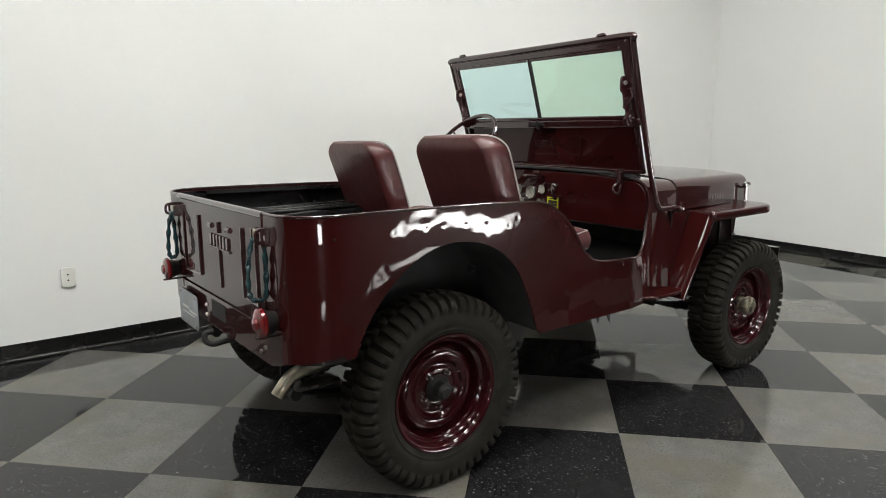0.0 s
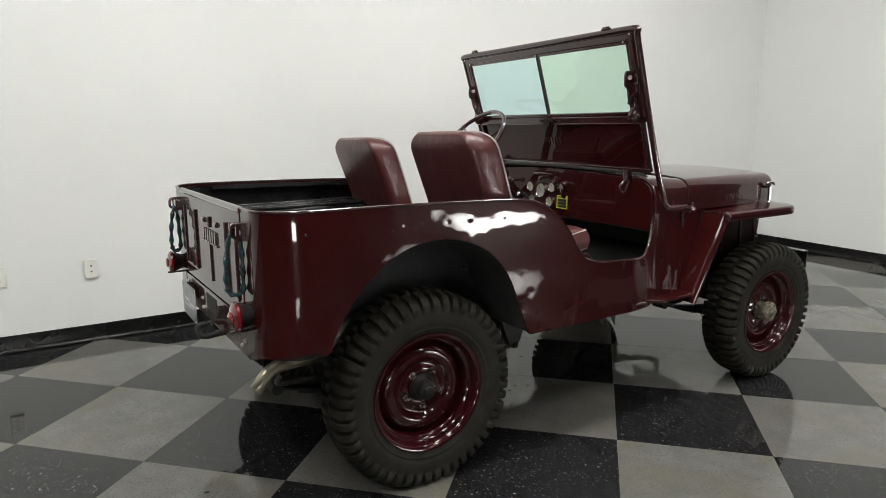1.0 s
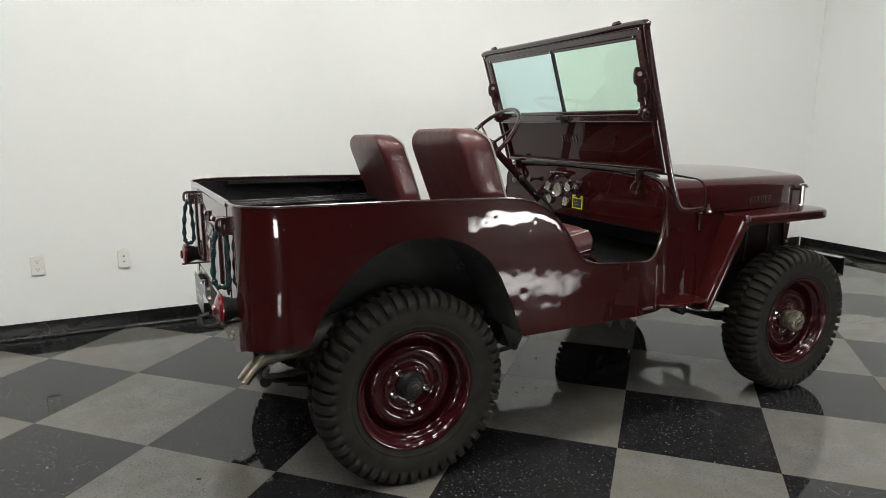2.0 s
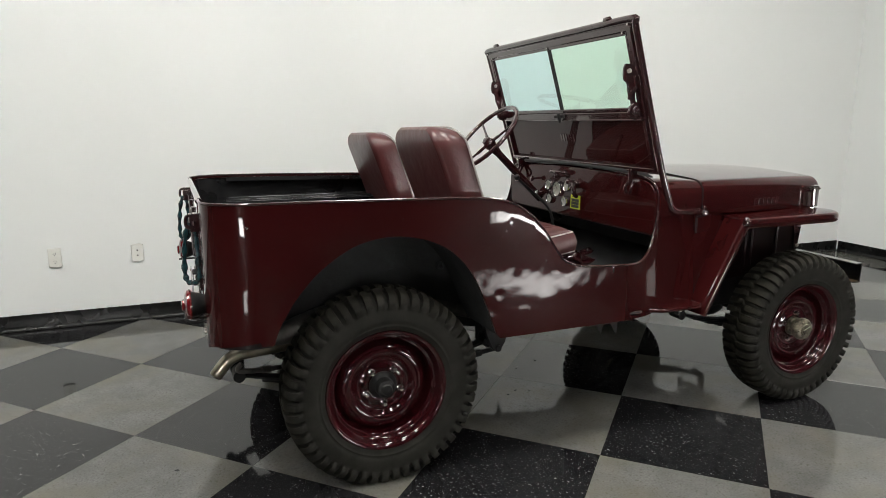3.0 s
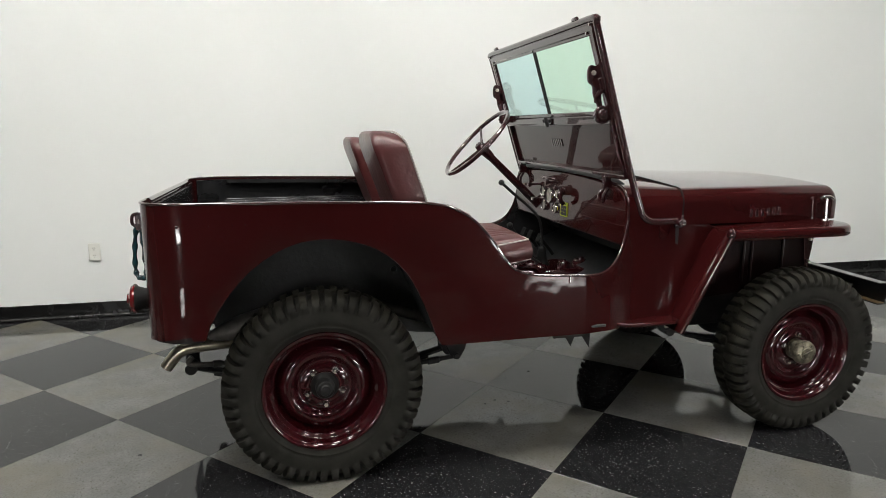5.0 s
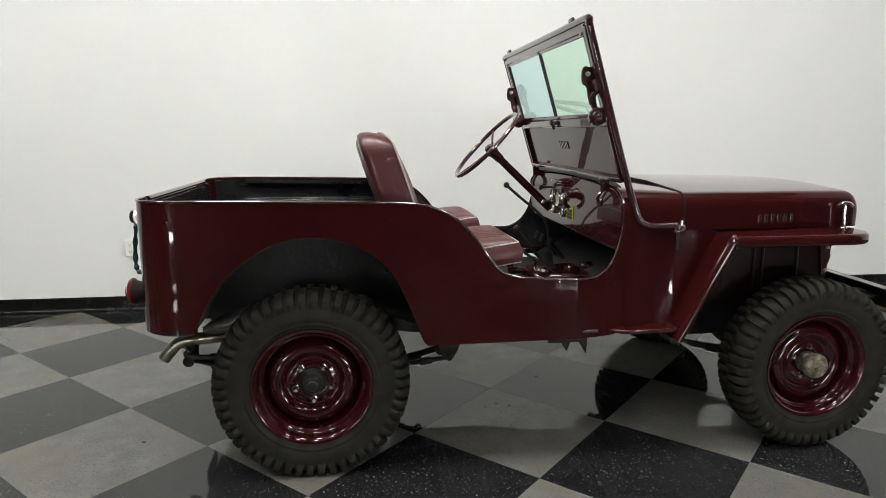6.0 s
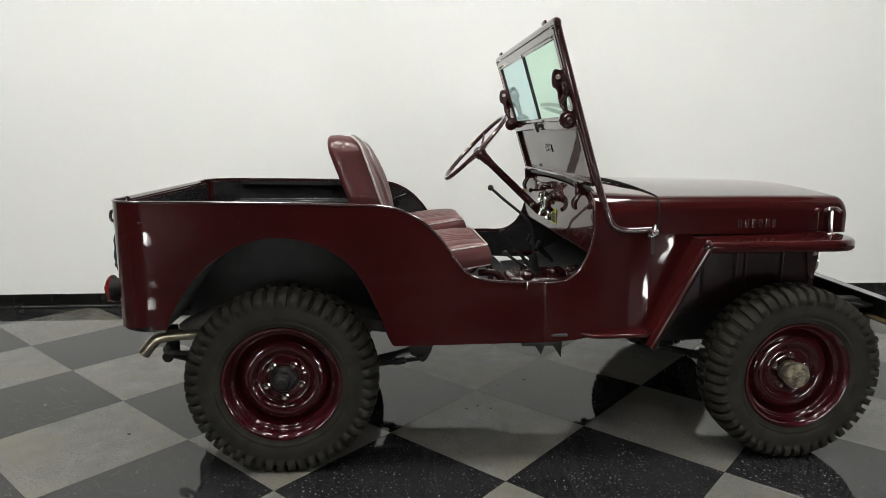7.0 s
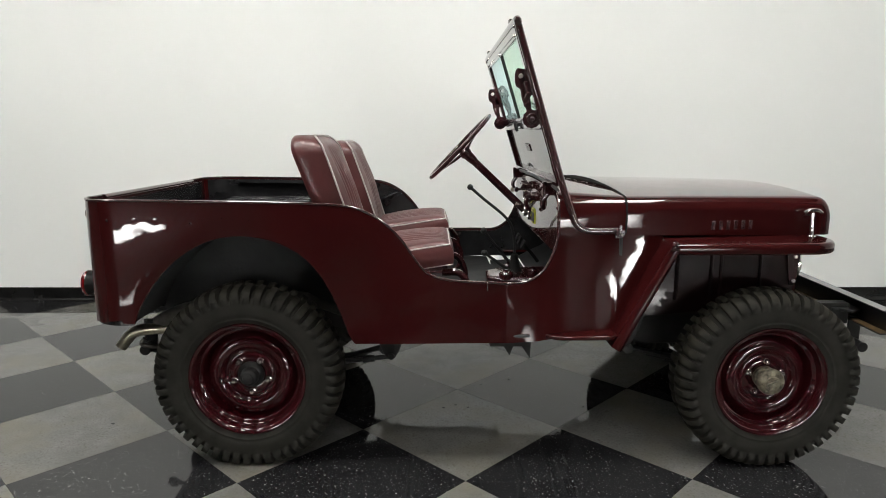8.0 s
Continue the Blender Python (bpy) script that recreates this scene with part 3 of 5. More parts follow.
for sg in (-1, 1):
    # wheel housing: arch wall, crown and inner wall
    bm = BM()
    rows = []
    for x, z in ARCH:
        x2 = x * 1.005
        rows.append([(x2, sg * 0.722, z + 0.004), (x2, sg * 0.60, z + 0.006), (x2, sg * 0.46, z + 0.006), (x2, sg * 0.445, z - 0.005)])
    grid(bm, rows)
    grid(bm, [[(x, sg * 0.445, z - 0.005), (x, sg * 0.445, 0.56)] for x, z in ARCH])
    part("wheel_housing", bm, WELL, jeep, "black inner wheel housing", solid=0.004)
    # inner side sheet, black, with a folded ledge below the rim
    bm = BM()
    rows = []
    for x in np.linspace(REAR + 0.03, 1.45, 140):
        t, b = upper(x) - 0.012, max(0.585, float(np.interp(x, [p[0] for p in ARCH], [p[1] for p in ARCH], left=0, right=0)) + 0.012)
        y = side_y(x) - 0.010
        if x < REAR + CORNER:
            y = SIDE - CORNER - 0.008 + math.sqrt(max(0, CORNER ** 2 - (REAR + CORNER - x) ** 2))
        y -= max(0, lean_off(x, t))
        rows.append([(x, sg * (y - 0.004), t), (x, sg * y, t - 0.004), (x, sg * y, max(b + 0.002, t - 0.05)), (x, sg * y, max(b + 0.001, min(t - 0.06, (t + b) / 2))), (x, sg * y, b)])
    grid(bm, rows)
    part("inner_side", bm, BLACK, jeep, "black painted inner side", solid=0.003)
    bm = BM()
    lip = [(x, sg * (SIDE - 0.022), upper(x) - 0.010) for x in np.linspace(-0.40, 0.40, 30)]
    ends = grid(bm, [[p, (p[0], p[1] - sg * 0.028, p[2] + 0.001), (p[0], p[1] - sg * 0.030, p[2] - 0.018), (p[0], p[1] - sg * 0.026, p[2] - 0.018), (p[0], p[1] - sg * 0.024, p[2] - 0.003), (p[0], p[1], p[2] - 0.004)] for p in lip], close=True)
    bm.faces.new(ends[0])
    bm.faces.new(ends[-1])
    part("inner_rail", bm, BLACK, jeep)
    # flat top of the wheel box with two rolled ribs
    bm = BM()
    box(bm, (-0.02, sg * 0.58, 0.940), (0.80, 0.24, 0.012))
    box(bm, (-0.02, sg * 0.440, 0.76), (0.84, 0.006, 0.34))
    for yy in (0.50, 0.62):
        tube(bm, [(-0.40, sg * yy, 0.946), (0.36, sg * yy, 0.946)], 0.008, 8)
    part("wheel_box", bm, BLACK, jeep, "black wheel box with ribs", bevel=0.004)
    bm = BM()
    rod(bm, (0.30, sg * 0.695, 0.88), (0.52, sg * 0.695, 0.965), 0.008)
    part("side_brace", bm, BLACK, jeep)

for sg in (-1, 1):
    bm = BM()
    box(bm, (REAR + 0.012, sg * 0.545, 0.83), (0.008, 0.115, 0.42))
    part("inner_post", bm, BLACK, jeep, "black painted inside of the rear corner post", bevel=0.002)

# rear: lower panel, tailgate, posts
bm = BM()
prism(bm, [(-0.50, 0.545), (0.50, 0.545), (0.50, 0.675), (-0.50, 0.675)], "x", REAR, REAR + 0.012)
rear_panel = part("rear_panel", bm, MAROON, jeep, bevel=0.003)
bm = BM()
box(bm, (REAR + 0.003, 0.02, 0.625), (0.010, 0.17, 0.07))
part("drawbar_opening", bm, CHASSIS, rear_panel, bevel=0.004)
for yy, zz in ((-0.46, 0.64), (-0.46, 0.60), (-0.42, 0.575), (0.46, 0.64), (0.42, 0.6), (0.17, 0.62), (0.17, 0.58)):
    bm = BM()
    lathe(bm, [(0.0001, REAR - 0.008), (0.007, REAR - 0.007), (0.009, REAR - 0.002), (0.009, REAR + 0.004)], 6, "x", (0, yy, zz))
    part("bolt", bm, STEEL, rear_panel)
for sg in (-1, 1):
    bm = BM()
    prism(bm, [(sg * 0.50, 0.545), (sg * 0.60, 0.575), (sg * 0.595, 0.61), (sg * 0.50, 0.61)], "x", REAR + 0.0, REAR + 0.035)
    part("corner_gusset", bm, MAROON2, rear_panel)

bm = BM()
TG = 0.482
prism(bm, [(-TG, 0.685), (TG, 0.685), (TG, 1.045), (-TG, 1.045)], "x", REAR - 0.004, REAR + 0.016)
tailgate = part("tailgate", bm, MAROON, jeep, "maroon tailgate with pressed ribs and embossed bars", bevel=0.004)
bm = BM()
tube(bm, [(REAR + 0.004, -TG, 1.048), (REAR + 0.004, TG, 1.048)], 0.012, 12)
part("top_roll", bm, MAROON2, tailgate)
bm = BM()
box(bm, (REAR + 0.019, 0, 0.86), (0.005, 2 * TG - 0.02, 0.34))
part("inner_skin", bm, BLACK, tailgate, "black painted inner face")
# pressed ribs: verticals, the T at the middle, short bars
for y0, z0, y1, z1, r in ((0.185, 0.99, 0.185, 0.745, 0.010), (-0.305, 0.99, -0.305, 0.745, 0.010), (-0.06, 0.90, -0.06, 0.735, 0.008), (-0.06, 0.985, -0.06, 0.945, 0.010),
                          (0.06, 0.965, 0.02, 0.965, 0.011), (-0.14, 0.965, -0.18, 0.965, 0.011), (-0.30, 0.745, -0.43, 0.735, 0.006), (0.19, 0.745, 0.40, 0.735, 0.006),
                          (0.40, 0.99, 0.40, 0.745, 0.008), (-0.43, 0.99, -0.43, 0.74, 0.008)):
    bm = BM()
    tube(bm, [(REAR - 0.003, y0, z0), (REAR - 0.003, y1, z1)], r, 10)
    part("pressed_rib", bm, MAROON2, tailgate)
for k in range(6):
    bm = BM()
    box(bm, (REAR - 0.006, 0.03 - 0.036 * k, 0.912), (0.010, 0.022, 0.046))
    part("embossed_bar", bm, MAROON2, tailgate, bevel=0.003)
bm = BM()
box(bm, (REAR - 0.006, -0.06, 0.884), (0.008, 0.235, 0.008))
part("embossed_bar", bm, MAROON2, tailgate, bevel=0.003)

# tailgate latches and sleeved chains
for sg in (-1, 1):
    bm = BM()
    box(bm, (REAR - 0.012, sg * 0.485, 1.0), (0.024, 0.085, 0.014))
    box(bm, (REAR - 0.016, sg * 0.455, 0.985), (0.03, 0.014, 0.045))
    box(bm, (REAR - 0.016, sg * 0.535, 0.985), (0.03, 0.014, 0.06))
    tube(bm, spline([(REAR - 0.02, sg * 0.525, 1.012), (REAR - 0.04, sg * 0.53, 1.004), (REAR - 0.042, sg * 0.53, 0.975), (REAR - 0.02, sg * 0.53, 0.962)], 6), 0.006, 8)
    latch = part("tailgate_latch", bm, MAROON2, jeep, "maroon painted latch bracket", bevel=0.002)
    bm = BM()
    pts = spline([(REAR - 0.030, sg * 0.482, 0.980), (REAR - 0.044, sg * 0.478, 0.945), (REAR - 0.053, sg * 0.478, 0.88), (REAR - 0.056, sg * 0.480, 0.815), (REAR - 0.050, sg * 0.486, 0.782),
                  (REAR - 0.032, sg * 0.500, 0.776), (REAR - 0.014, sg * 0.515, 0.790), (REAR - 0.013, sg * 0.524, 0.86), (REAR - 0.015, sg * 0.528, 0.93), (REAR - 0.020, sg * 0.533, 0.972)], 12)
    tube(bm, pts, [0.0082 + 0.0022 * math.sin(k * 0.62) + 0.0015 * noise.noise(Vector((k * 0.3, sg, 0))) for k in range(len(pts))], 8)
    chain = part("chain_sleeve", bm, TEAL, jeep, "teal plastic sleeve over the tailgate chain")
    for q in (pts[0], pts[-1]):
        bm = BM()
        ring = [(q.x, q.y + 0.008 * math.cos(a), q.z + 0.012 + 0.014 * math.sin(a)) for a in [2 * math.pi * k / 14 for k in range(14)]]
        tube(bm, ring, 0.0028, 6, closed=True)
        part("chain_link", bm, STEEL, chain)

# tail lamps: rubber-black bucket and red glass
for sg in (-1, 1):
    yy = 0.555 * sg
    bm = BM()
    lathe(bm, [(0.026, REAR + 0.005), (0.032, REAR - 0.004), (0.044, REAR - 0.042), (0.047, REAR - 0.046), (0.043, REAR - 0.050)], 28, "x", (0, yy, 0.715))
    lamp = part("tail_lamp", bm, CHASSIS, jeep, "black round tail lamp bucket")
    bm = BM()
    lathe(bm, [(0.050, REAR - 0.044), (0.052, REAR - 0.050), (0.048, REAR - 0.058), (0.036, REAR - 0.064), (0.021, REAR - 0.067), (0.019, REAR - 0.073), (0.011, REAR - 0.076), (0.0001, REAR - 0.0765)], 28, "x", (0, yy, 0.715))
    part("lens", bm, REDLENS, lamp, "ribbed red glass lens")
    bm = BM()
    box(bm, (REAR - 0.035, yy, 0.668), (0.07, 0.02, 0.006))
    part("bracket", bm, CHASSIS, lamp, bevel=0.002)

# number plate with its bracket; the writing on it as plain bars
bm = BM()
prism(bm, [(0.235 + dx, 0.490 + dz) for dx, dz in ((0.012, 0), (0.253, 0), (0.265, 0.012), (0.265, 0.140), (0.253, 0.152), (0.012, 0.152), (0, 0.140), (0, 0.012))], "x", REAR - 0.022, REAR - 0.019)
plate = part("number_plate", bm, PLATE, jeep, "small grey embossed plate with pale marking")
for y0, z0, w, h in ((0.30, 0.560, 0.10, 0.010), (0.40, 0.57, 0.08, 0.012), (0.36, 0.545, 0.16, 0.006)):
    bm = BM()
    box(bm, (REAR - 0.0232, y0, z0), (0.002, w, h))
    part("marking_bar", bm, WHITEMARK, plate, bevel=0.002)
for y0 in (0.265, 0.465):
    for z0 in (0.502, 0.628):
        bm = BM()
        lathe(bm, [(0.0001, REAR - 0.027), (0.006, REAR - 0.026), (0.007, REAR - 0.022)], 10, "x", (0, y0, z0))
        part("plate_screw", bm, STEEL, plate)
bm = BM()
box(bm, (REAR - 0.008, 0.40, 0.63), (0.018, 0.10, 0.006))
box(bm, (REAR - 0.016, 0.40, 0.60), (0.004, 0.10, 0.05))
part("bracket", bm, CHASSIS, plate, bevel=0.002)

# drawbar hook
bm = BM()
tube(bm, spline([(REAR + 0.12, -0.02, 0.515), (REAR + 0.02, 0.0, 0.505), (REAR - 0.03, 0.02, 0.495), (REAR - 0.055, 0.035, 0.51), (REAR - 0.05, 0.045, 0.535), (REAR - 0.02, 0.045, 0.54)], 8), 0.012, 10)
part("tow_hook", bm, CHASSIS, jeep, "black steel tow hook")


# ---- cowl, hood, dash ----
def section(w, z0, zs, rc, zc, n=14):
    """Half-round-shouldered cross section from the right sill over the crown to the left sill: (y, z) pairs."""
    right = [(-w, z0 + (zs - rc - z0) * i / 6) for i in range(6)]
    right += [(-w + rc - rc * math.cos(a), zs - rc + rc * math.sin(a)) for a in [math.pi / 2 * k / 10 for k in range(10)]]
    for k in range(n + 1):
        y = (-w + rc) * (1 - k / n)
        right.append((y, zs + (zc - zs) * (1 - (y / (w - rc)) ** 2)))
    return right + [(-y, z) for y, z in reversed(right[:-1])]


bm = BM()
rows = []
for x in np.linspace(1.206, 1.466, 10):
    f = (x - 1.206) / 0.258
    rows.append([(x, y, z) for y, z in section(0.648 - 0.041 * f, 0.915, 1.070 - 0.018 * f, 0.095 - 0.035 * f, 1.092 - 0.022 * f)])
grid(bm, rows)
cowl = part("cowl", bm, MAROON, jeep, "rounded maroon cowl behind the hood", sharp=50, solid=0.004)
bm = BM()
tube(bm, [(1.206, y, z) for y, z in section(0.640, 0.915, 1.070, 0.095, 1.092)], 0.006, 8)
part("rolled_edge", bm, MAROON2, cowl)

HOOD0, HOOD1 = 1.470, 2.325


def hood_w(x):
    return 0.603 - 0.087 * (x - HOOD0) - 0.0394 * (x - HOOD0) ** 2


bm = BM()
rows = []
for x in list(np.linspace(HOOD0, 2.281, 30)):
    f = (x - HOOD0) / (HOOD1 - HOOD0)
    rows.append([(x, y, z + 0.0008 * noise.noise(Vector((x * 4, y * 4, 1)))) for y, z in section(hood_w(x), 0.905 - 0.015 * f, 1.050 - 0.005 * f - 0.008 * f ** 3, 0.055, 1.073 - 0.006 * f - 0.010 * f ** 3)])
for k in range(1, 9):
    a = math.pi / 2 * k / 8
    f = 1.0
    xx = 2.281 + (HOOD1 - 2.281) * math.sin(a)
    top = 0.044 * (1 - math.cos(a))
    sec = section(hood_w(xx) - 0.010 * (1 - math.cos(a)), 0.890, 1.0375 - top, 0.053, 1.0575 - top)
    rows.append([(xx + 0.012 * (1 - (y / 0.5) ** 2) * math.sin(a), y, z) for y, z in sec])
last = rows[-1]
rows.append([(p[0] - 0.001, p[1] * 0.995, min(p[2], 0.93)) for p in last])
rows.append([(p[0] - 0.004, p[1] * 0.99, min(p[2], 0.893)) for p in last])
grid(bm, rows)
hood = part("hood", bm, MAROON, jeep, "long flat maroon hood with rounded shoulders", sharp=60, solid=0.004)
bm = BM()
tube(bm, [(1.468, y, z) for y, z in section(0.606, 0.915, 1.053, 0.058, 1.075)], 0.0052, 8)
part("welting", bm, BOOT, hood, "black rubber welting between hood and cowl")
bm = BM()
loose = spline([(1.29, 0.16, 1.096), (1.34, 0.05, 1.090), (1.376, -0.06, 1.086), (1.415, -0.18, 1.081), (1.452, -0.30, 1.073), (1.466, -0.38, 1.066)], 8)
tube(bm, loose, [0.0065 + 0.0016 * noise.noise(Vector((k * 0.5, 0, 8.0))) - (0.002 if k > 32 else 0) for k in range(len(loose))], 8)
part("loose_welting", bm, BOOT, hood, "loose end of the black rubber welting")
for sg in (-1, 1):
    for k in range(6):
        x = 1.822 + 0.031 * k
        bm = BM()
        box(bm, (x, sg * (hood_w(x) + 0.0005), 0.938), (0.016, 0.006, 0.036), Matrix.Rotation(-sg * 0.118, 3, "Z"))
        part("embossed_bar", bm, MAROON2, hood, bevel=0.002)
    # hood side catch: T handle on a post
    bm = BM()
    x, y = 2.225, sg * 0.545
    rod(bm, (x, y, 0.888), (x, y, 0.895), 0.020, 0.016, 14)
    rod(bm, (x, y, 0.888), (x - 0.004, y, 0.985), 0.0085, 0.0085, 12)
    tube(bm, spline([(x - 0.035, y, 0.984), (x - 0.018, y, 0.993), (x, y, 0.995), (x + 0.020, y, 0.993), (x + 0.036, y, 0.982)], 5), [0.006] * 5 + [0.0075] * 12 + [0.006] * 4, 10)
    part("hood_catch", bm, CHROME, jeep, "chrome T-handled hood catch")
    bm = BM()
    tube(bm, [(2.20, sg * 0.512, 0.965), (2.20, sg * 0.535, 0.975), (2.235, sg * 0.537, 0.975), (2.235, sg * 0.512, 0.965)], 0.005, 8)
    part("catch_loop", bm, MAROON2, hood)
    # windshield pivot and its wing bolt
    bm = BM()
    rod(bm, (1.435, sg * 0.60, 0.922), (1.435, sg * 0.665, 0.922), 0.016, 0.016, 14)
    box(bm, (1.435, sg * 0.63, 0.912), (0.032, 0.012, 0.028))
    box(bm, (1.432, sg * 0.662, 0.938), (0.012, 0.008, 0.03))
    part("windshield_pivot", bm, MAROON2, jeep, "painted pivot bracket with bolt", bevel=0.003)
    bm = BM()
    lathe(bm, [(0.0001, sg * 0.676), (0.008, sg * 0.674), (0.010, sg * 0.668), (0.010, sg * 0.66)], 6, "y", (1.435, 0, 0.922))
    part("pivot_bolt", bm, CHROME, jeep)

# dash panel with rounded top corners
bm = BM()
outline = [(y, z - 0.006) for y, z in section(0.632, 0.93, 1.066, 0.09, 1.088)]
outline = [(-0.625, 0.835)] + outline + [(0.625, 0.835)]
prism(bm, outline, "x", 1.198, 1.214)
dash = part("dashboard", bm, MAROON, jeep, "glossy maroon dashboard with round gauges", bevel=0.003)
bm = BM()
tube(bm, [(1.206, -0.62, 0.836), (1.206, 0.62, 0.836)], 0.007, 10)
part("lower_roll", bm, BLACK, dash)


def gauge(y, z, r):
    bm = BM()
    lathe(bm, [(r * 0.98, 1.199), (r, 1.186), (r * 0.94, 1.182), (r * 0.84, 1.186), (r * 0.82, 1.192)], 28, "x", (0, y, z))
    g = part("gauge", bm, CHROME, dash, "round chrome-rimmed gauge")
    bm = BM()
    lathe(bm, [(r * 0.83, 1.191), (0.0001, 1.1905)], 28, "x", (0, y, z))
    part("dial", bm, GAUGEFACE, g)
    bm = BM()
    for k in range(9):
        a = radians(-40 + 32.5 * k)
        box(bm, (1.1898, y + r * 0.66 * math.cos(a), z + r * 0.66 * math.sin(a)), (0.001, r * 0.16, r * 0.05), Matrix.Rotation(a, 3, "X"))
    box(bm, (1.1894, y + r * 0.2, z + r * 0.2), (0.001, r * 0.6, r * 0.06), Matrix.Rotation(radians(45), 3, "X"))
    part("pointer", bm, BLACKPRINT, g)


gauge(0.118, 0.962, 0.040)
gauge(0.205, 0.975, 0.027)
gauge(0.030, 0.982, 0.027)
gauge(0.188, 0.905, 0.027)
gauge(0.045, 0.905, 0.027)
# knobs, switches, grab pieces on the dash
for y, z, mtl, nm in ((-0.02, 1.012, MAROON2, "pull_knob"), (0.27, 0.93, CHROME, "pull_knob"), (0.33, 1.0, MAROON2, "pull_knob"), (0.09, 1.03, MAROON2, "pull_knob"), (-0.06, 0.985, MAROON2, "pull_knob"), (0.50, 0.985, BRASSY, "pull_knob")):
    bm = BM()
    rod(bm, (1.20, y, z), (1.165, y, z), 0.006)
    lathe(bm, [(0.006, 1.172), (0.013, 1.168), (0.014, 1.158), (0.008, 1.152), (0.0001, 1.151)], 14, "x", (0, y, z))
    part(nm, bm, mtl, dash)
bm = BM()
tube(bm, spline([(1.195, 0.02, 1.045), (1.165, 0.03, 1.052), (1.155, 0.09, 1.055), (1.165, 0.15, 1.052), (1.195, 0.16, 1.045)], 6), 0.008, 8)
part("hand_throttle", bm, MAROON2, dash)
bm = BM()
tube(bm, spline([(1.195, -0.06, 1.0), (1.165, -0.068, 1.005), (1.155, -0.085, 0.985), (1.160, -0.088, 0.955), (1.178, -0.082, 0.94)], 6), 0.010, 10)
lathe(bm, [(0.022, 1.199), (0.020, 1.180), (0.012, 1.176), (0.0001, 1.175)], 20, "x", (0, -0.058, 1.0))
part("switch_box", bm, MAROON2, dash, bevel=0.004)
for yy in (-0.49, 0.49):
    bm = BM()
    box(bm, (1.185, yy, 1.075), (0.03, 0.028, 0.05))
    rod(bm, (1.172, yy, 1.05), (1.168, yy, 1.105), 0.008)
    rod(bm, (1.168, yy - 0.018, 1.100), (1.168, yy + 0.018, 1.100), 0.006)
    tube(bm, spline([(1.180, yy - 0.014, 1.052), (1.164, yy - 0.020, 1.030), (1.162, yy - 0.016, 1.008), (1.170, yy, 0.998), (1.162, yy + 0.016, 1.008), (1.164, yy + 0.020, 1.030), (1.180, yy + 0.014, 1.052)], 5), 0.0075, 8)
    part("windshield_clamp", bm, MAROON2, dash, "painted windshield hold-down clamp", bevel=0.003)
# sticker: yellow border, plain black field
bm = BM()
box(bm, (1.1955, -0.045, 0.910), (0.003, 0.080, 0.068))
st = part("sticker", bm, YELLOW, dash, "yellow and black square sticker")
for i in range(3):
    for j in range(3):
        bm = BM()
        box(bm, (1.1938, -0.045 + 0.022 * (i - 1), 0.904 + 0.0155 * (j - 1)), (0.002, 0.0206, 0.0143))
        part("printed_square", bm, BLACKPRINT, st)
bm = BM()
box(bm, (1.1938, -0.045, 0.936), (0.002, 0.05, 0.006))
part("printed_bar", bm, BLACKPRINT, st)

# fire wall, toe board, tunnel
bm = BM()
box(bm, (1.455, 0, 0.74), (0.012, 1.2, 0.35))
prism(bm, [(1.22, 0.58), (1.45, 0.70), (1.45, 0.712), (1.21, 0.592)], "y", -0.60, 0.60)
part("firewall", bm, INNERFLOOR, jeep, "black painted fire wall and toe board")
bm = BM()
prism(bm, [(1.46, -0.15), (1.46, 0.17), (1.05, 0.13), (0.98, 0.08), (0.98, -0.06), (1.05, -0.11)], "z", 0.58, 0.63)
part("tunnel_cover", bm, MAROON2, jeep, "maroon gearbox cover plate", bevel=0.015)
for x, y, z, s in ((0.92, -0.30, 0.605, 0.05), (0.99, -0.22, 0.615, 0.04), (1.07, -0.08, 0.640, 0.035), (1.20, -0.06, 0.645, 0.03), (1.10, 0.10, 0.64, 0.03), (1.32, 0.0, 0.64, 0.045)):
    bm = BM()
    lathe(bm, [(s, z - 0.02), (s * 0.95, z + 0.004), (s * 0.75, z + 0.012), (s * 0.30, z + 0.014), (s * 0.28, z + 0.022), (0.0001, z + 0.023)], 20, "z", (x, y, 0))
    part("floor_cap", bm, MAROON2, jeep)

# ---- levers, pedals, steering ----
bm = BM()
tube(bm, spline([(0.905, 0.03, 1.044), (0.97, 0.03, 0.986), (1.06, 0.03, 0.910), (1.102, 0.03, 0.855), (1.118, 0.03, 0.78), (1.120, 0.03, 0.72), (1.125, 0.03, 0.64)], 8), 0.0068, 10)
lever = part("gear_lever", bm, CHASSIS, jeep, "long bent black gear lever")
bm = BM()
bmesh.ops.create_uvsphere(bm, u_segments=16, v_segments=10, radius=0.0142, matrix=Matrix.Translation((0.903, 0.03, 1.046)))
part("knob", bm, CHASSIS, lever, "round black knob")
bm = BM()
lathe(bm, [(0.040, 0.63), (0.030, 0.645), (0.024, 0.665), (0.021, 0.69), (0.018, 0.71), (0.008, 0.72)], 20, "z", (1.121, 0.03, 0))
part("boot", bm, BOOT, lever)
for yy, top in ((0.10, (0.975, 0.10, 0.825)), (-0.03, (0.970, -0.03, 0.735))):
    bm = BM()
    rod(bm, top, (1.15, yy, 0.60), 0.0065, 0.009, 10)
    lv = part("transfer_lever", bm, CHASSIS, jeep, "short black transfer lever")
    bm = BM()
    bmesh.ops.create_uvsphere(bm, u_segments=14, v_segments=8, radius=0.015, matrix=Matrix.Translation(top))
    part("knob", bm, CHASSIS, lv)
